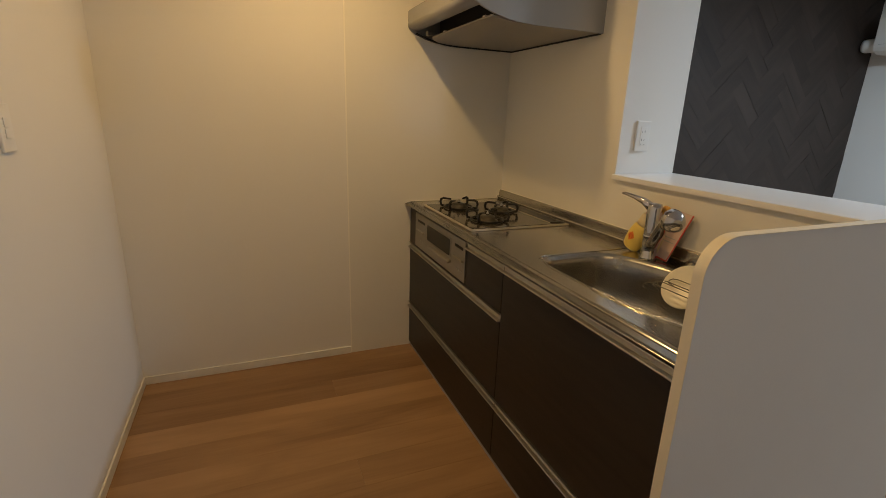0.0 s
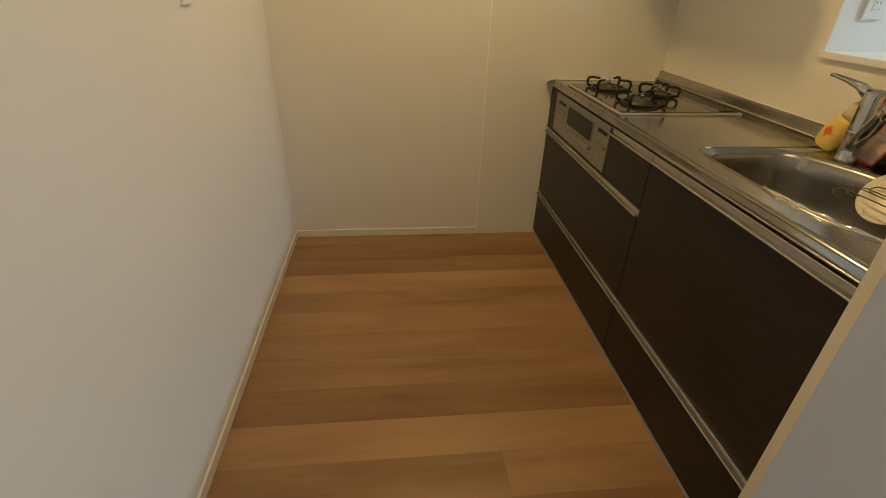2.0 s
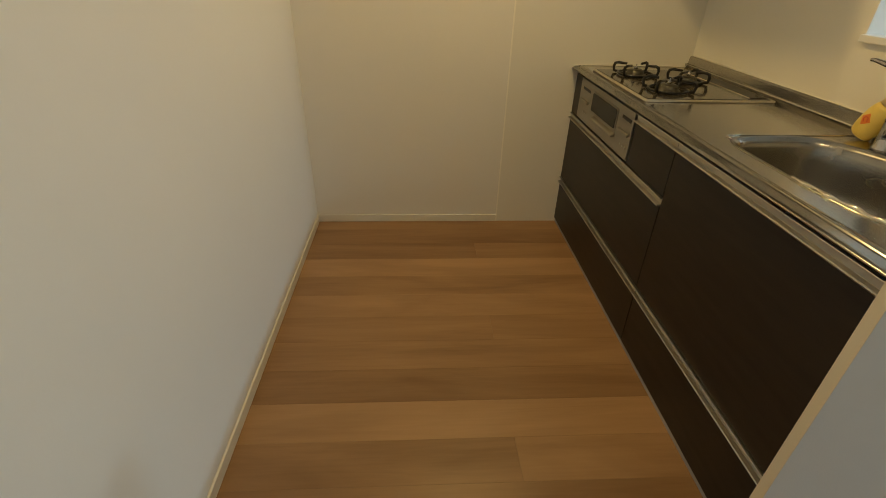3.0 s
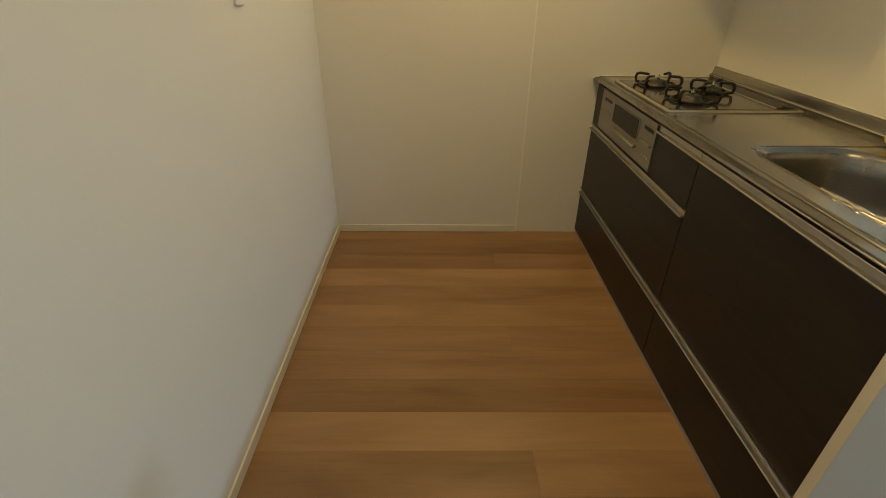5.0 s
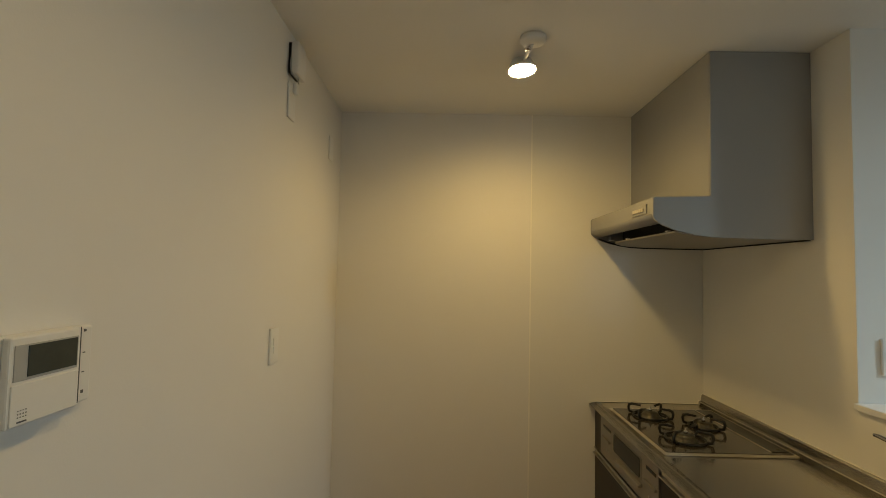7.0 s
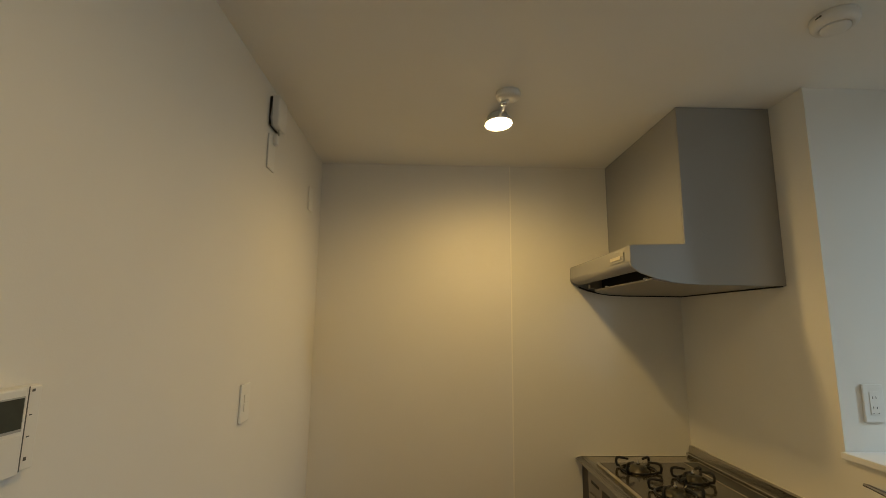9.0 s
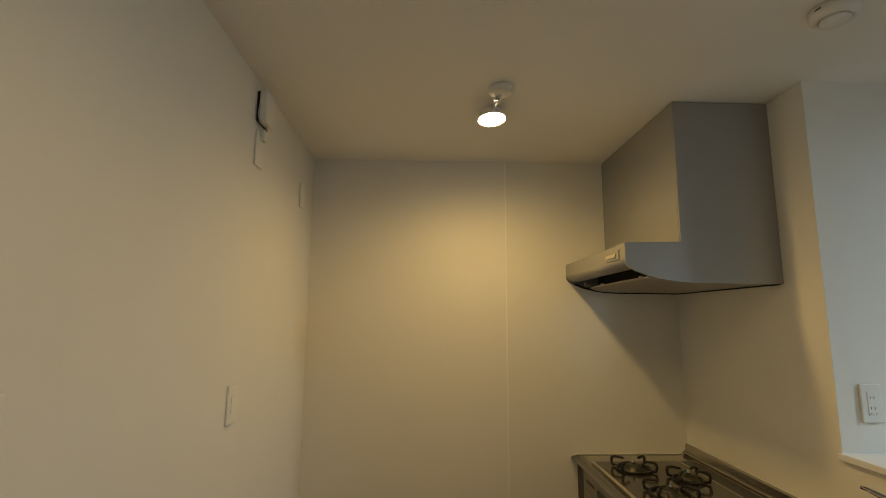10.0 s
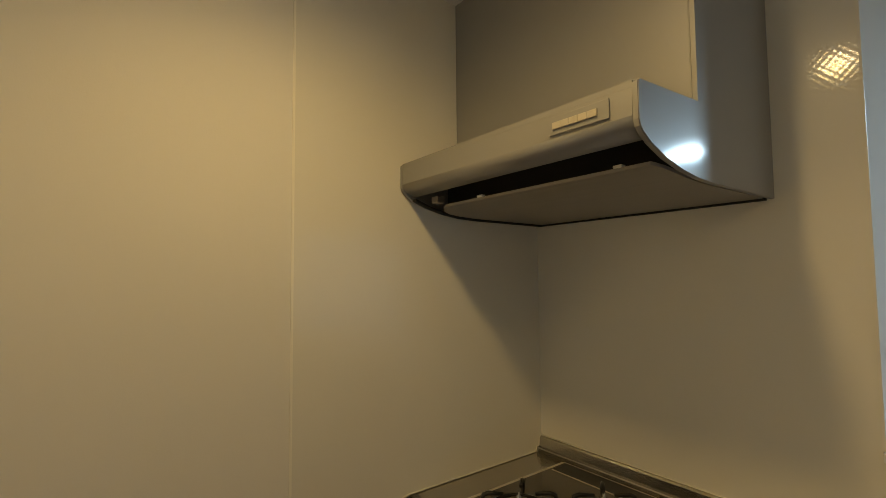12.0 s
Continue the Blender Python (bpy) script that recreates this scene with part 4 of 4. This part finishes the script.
def strip_mesh(length):
    key = round(length, 3)
    if key not in widths:
        bm = bmesh.new()
        b, g = 0.0004, 0.0001
        lo = [bm.verts.new(p) for p in ((g, g, -0.004), (key - g, g, -0.004), (key - g, W - g, -0.004), (g, W - g, -0.004))]
        mid = [bm.verts.new(p) for p in ((g, g, -b), (key - g, g, -b), (key - g, W - g, -b), (g, W - g, -b))]
        hi = [bm.verts.new(p) for p in ((g + b, g + b, 0), (key - g - b, g + b, 0), (key - g - b, W - g - b, 0), (g + b, W - g - b, 0))]
        for a, c in ((lo, mid), (mid, hi)):
            for i in range(4):
                bm.faces.new((a[i], a[(i + 1) % 4], c[(i + 1) % 4], c[i]))
        bm.faces.new(hi)
        me = bpy.data.meshes.new("floor_strip")
        bm.to_mesh(me)
        bm.free()
        me.materials.append(M_PLANK)
        widths[key] = me
    return widths[key]


k = 0
while -0.1105 - W * k > SOUTH - W:
    y0 = -0.1105 - W * (k - 1) - W
    x = -1.068 - 1.818 * 3 + (0.86, 0.74, 0.0, 0.93)[k % 4]
    while x < EAST:
        a, b = max(x, LEFT), min(x + 1.818, EAST)
        if b - a > 0.01:
            s = new("floor_strip", strip_mesh(b - a))
            s.location = (a, y0, 0)
            s.parent = floor
        x += 1.818
    k += 1

# ---- herringbone pieces of the accent wall ----
UNIT, N = 0.113, 3
ROOT = math.sqrt(0.5)


def clipped(poly, axis, limit, keep_less):
    out = []
    for i, p in enumerate(poly):
        q = poly[(i + 1) % len(poly)]
        pi, qi = (p[axis] <= limit) == keep_less, (q[axis] <= limit) == keep_less
        if pi:
            out.append(p)
        if pi != qi:
            t = (limit - p[axis]) / (q[axis] - p[axis])
            out.append((p[0] + t * (q[0] - p[0]), p[1] + t * (q[1] - p[1])))
    return out


count = 0
Z0 = 0.60
for strip in range(-8, 30):
    for k in range(-30, 70):
        for turned in (False, True):
            u0, v0 = (k + 2 * N * strip, k) if not turned else (k + 2 * N * strip, k + 1)
            du, dv = (N, 1) if not turned else (1, N)
            g = 0.0025
            quad = [(u0 + g, v0 + g), (u0 + du - g, v0 + g), (u0 + du - g, v0 + dv - g), (u0 + g, v0 + dv - g)]
            poly = [(0.325 - 3.0 + (a - b) * ROOT * UNIT, (a + b) * ROOT * UNIT - 1.0) for a, b in quad]
            for axis, limit, less in ((0, COL_X + 0.001, False), (0, EAST - 0.001, True), (1, Z0, False), (1, CEIL - 0.001, True)):
                if len(poly) > 2:
                    poly = clipped(poly, axis, limit, less)
            if len(poly) < 3 or count >= 300:
                continue
            xs, zs = [p[0] for p in poly], [p[1] for p in poly]
            if (max(xs) - min(xs)) * (max(zs) - min(zs)) < 0.0008:
                continue
            cx, cz = sum(xs) / len(xs), sum(zs) / len(zs)
            deep = 0.005 + rng.uniform(-0.0012, 0.0012)
            bm = bmesh.new()
            lean = rng.uniform(-0.02, 0.02)
            c45, s45 = (ROOT, -ROOT) if turned else (ROOT, ROOT)
            # local x runs along the piece
            loc = [((x - cx) * (-ROOT if turned else ROOT) + (z - cz) * ROOT, -(x - cx) * ROOT + (z - cz) * (-ROOT if turned else ROOT)) for x, z in poly]
            top = [bm.verts.new((a, b, deep + lean * b)) for a, b in loc]
            low = [bm.verts.new((a, b, 0)) for a, b in loc]
            bm.faces.new(top)
            for i in range(len(top)):
                bm.faces.new((low[i], low[(i + 1) % len(low)], top[(i + 1) % len(top)], top[i]))
            bmesh.ops.recalc_face_normals(bm, faces=bm.faces)
            me = bpy.data.meshes.new("wood_piece")
            bm.to_mesh(me)
            bm.free()
            me.materials.append(M_DARK)
            p = new("wood_piece", me)
            ex = Vector((-ROOT if turned else ROOT, 0, ROOT))
            ey = Vector((-ROOT, 0, -ROOT if turned else ROOT))
            ez = Vector((0, -1, 0))
            rot = Matrix((ex, ey, ez)).transposed().to_4x4()
            p.matrix_basis = Matrix.Translation((cx, 0.012, cz)) @ rot
            p.parent = accent
            count += 1
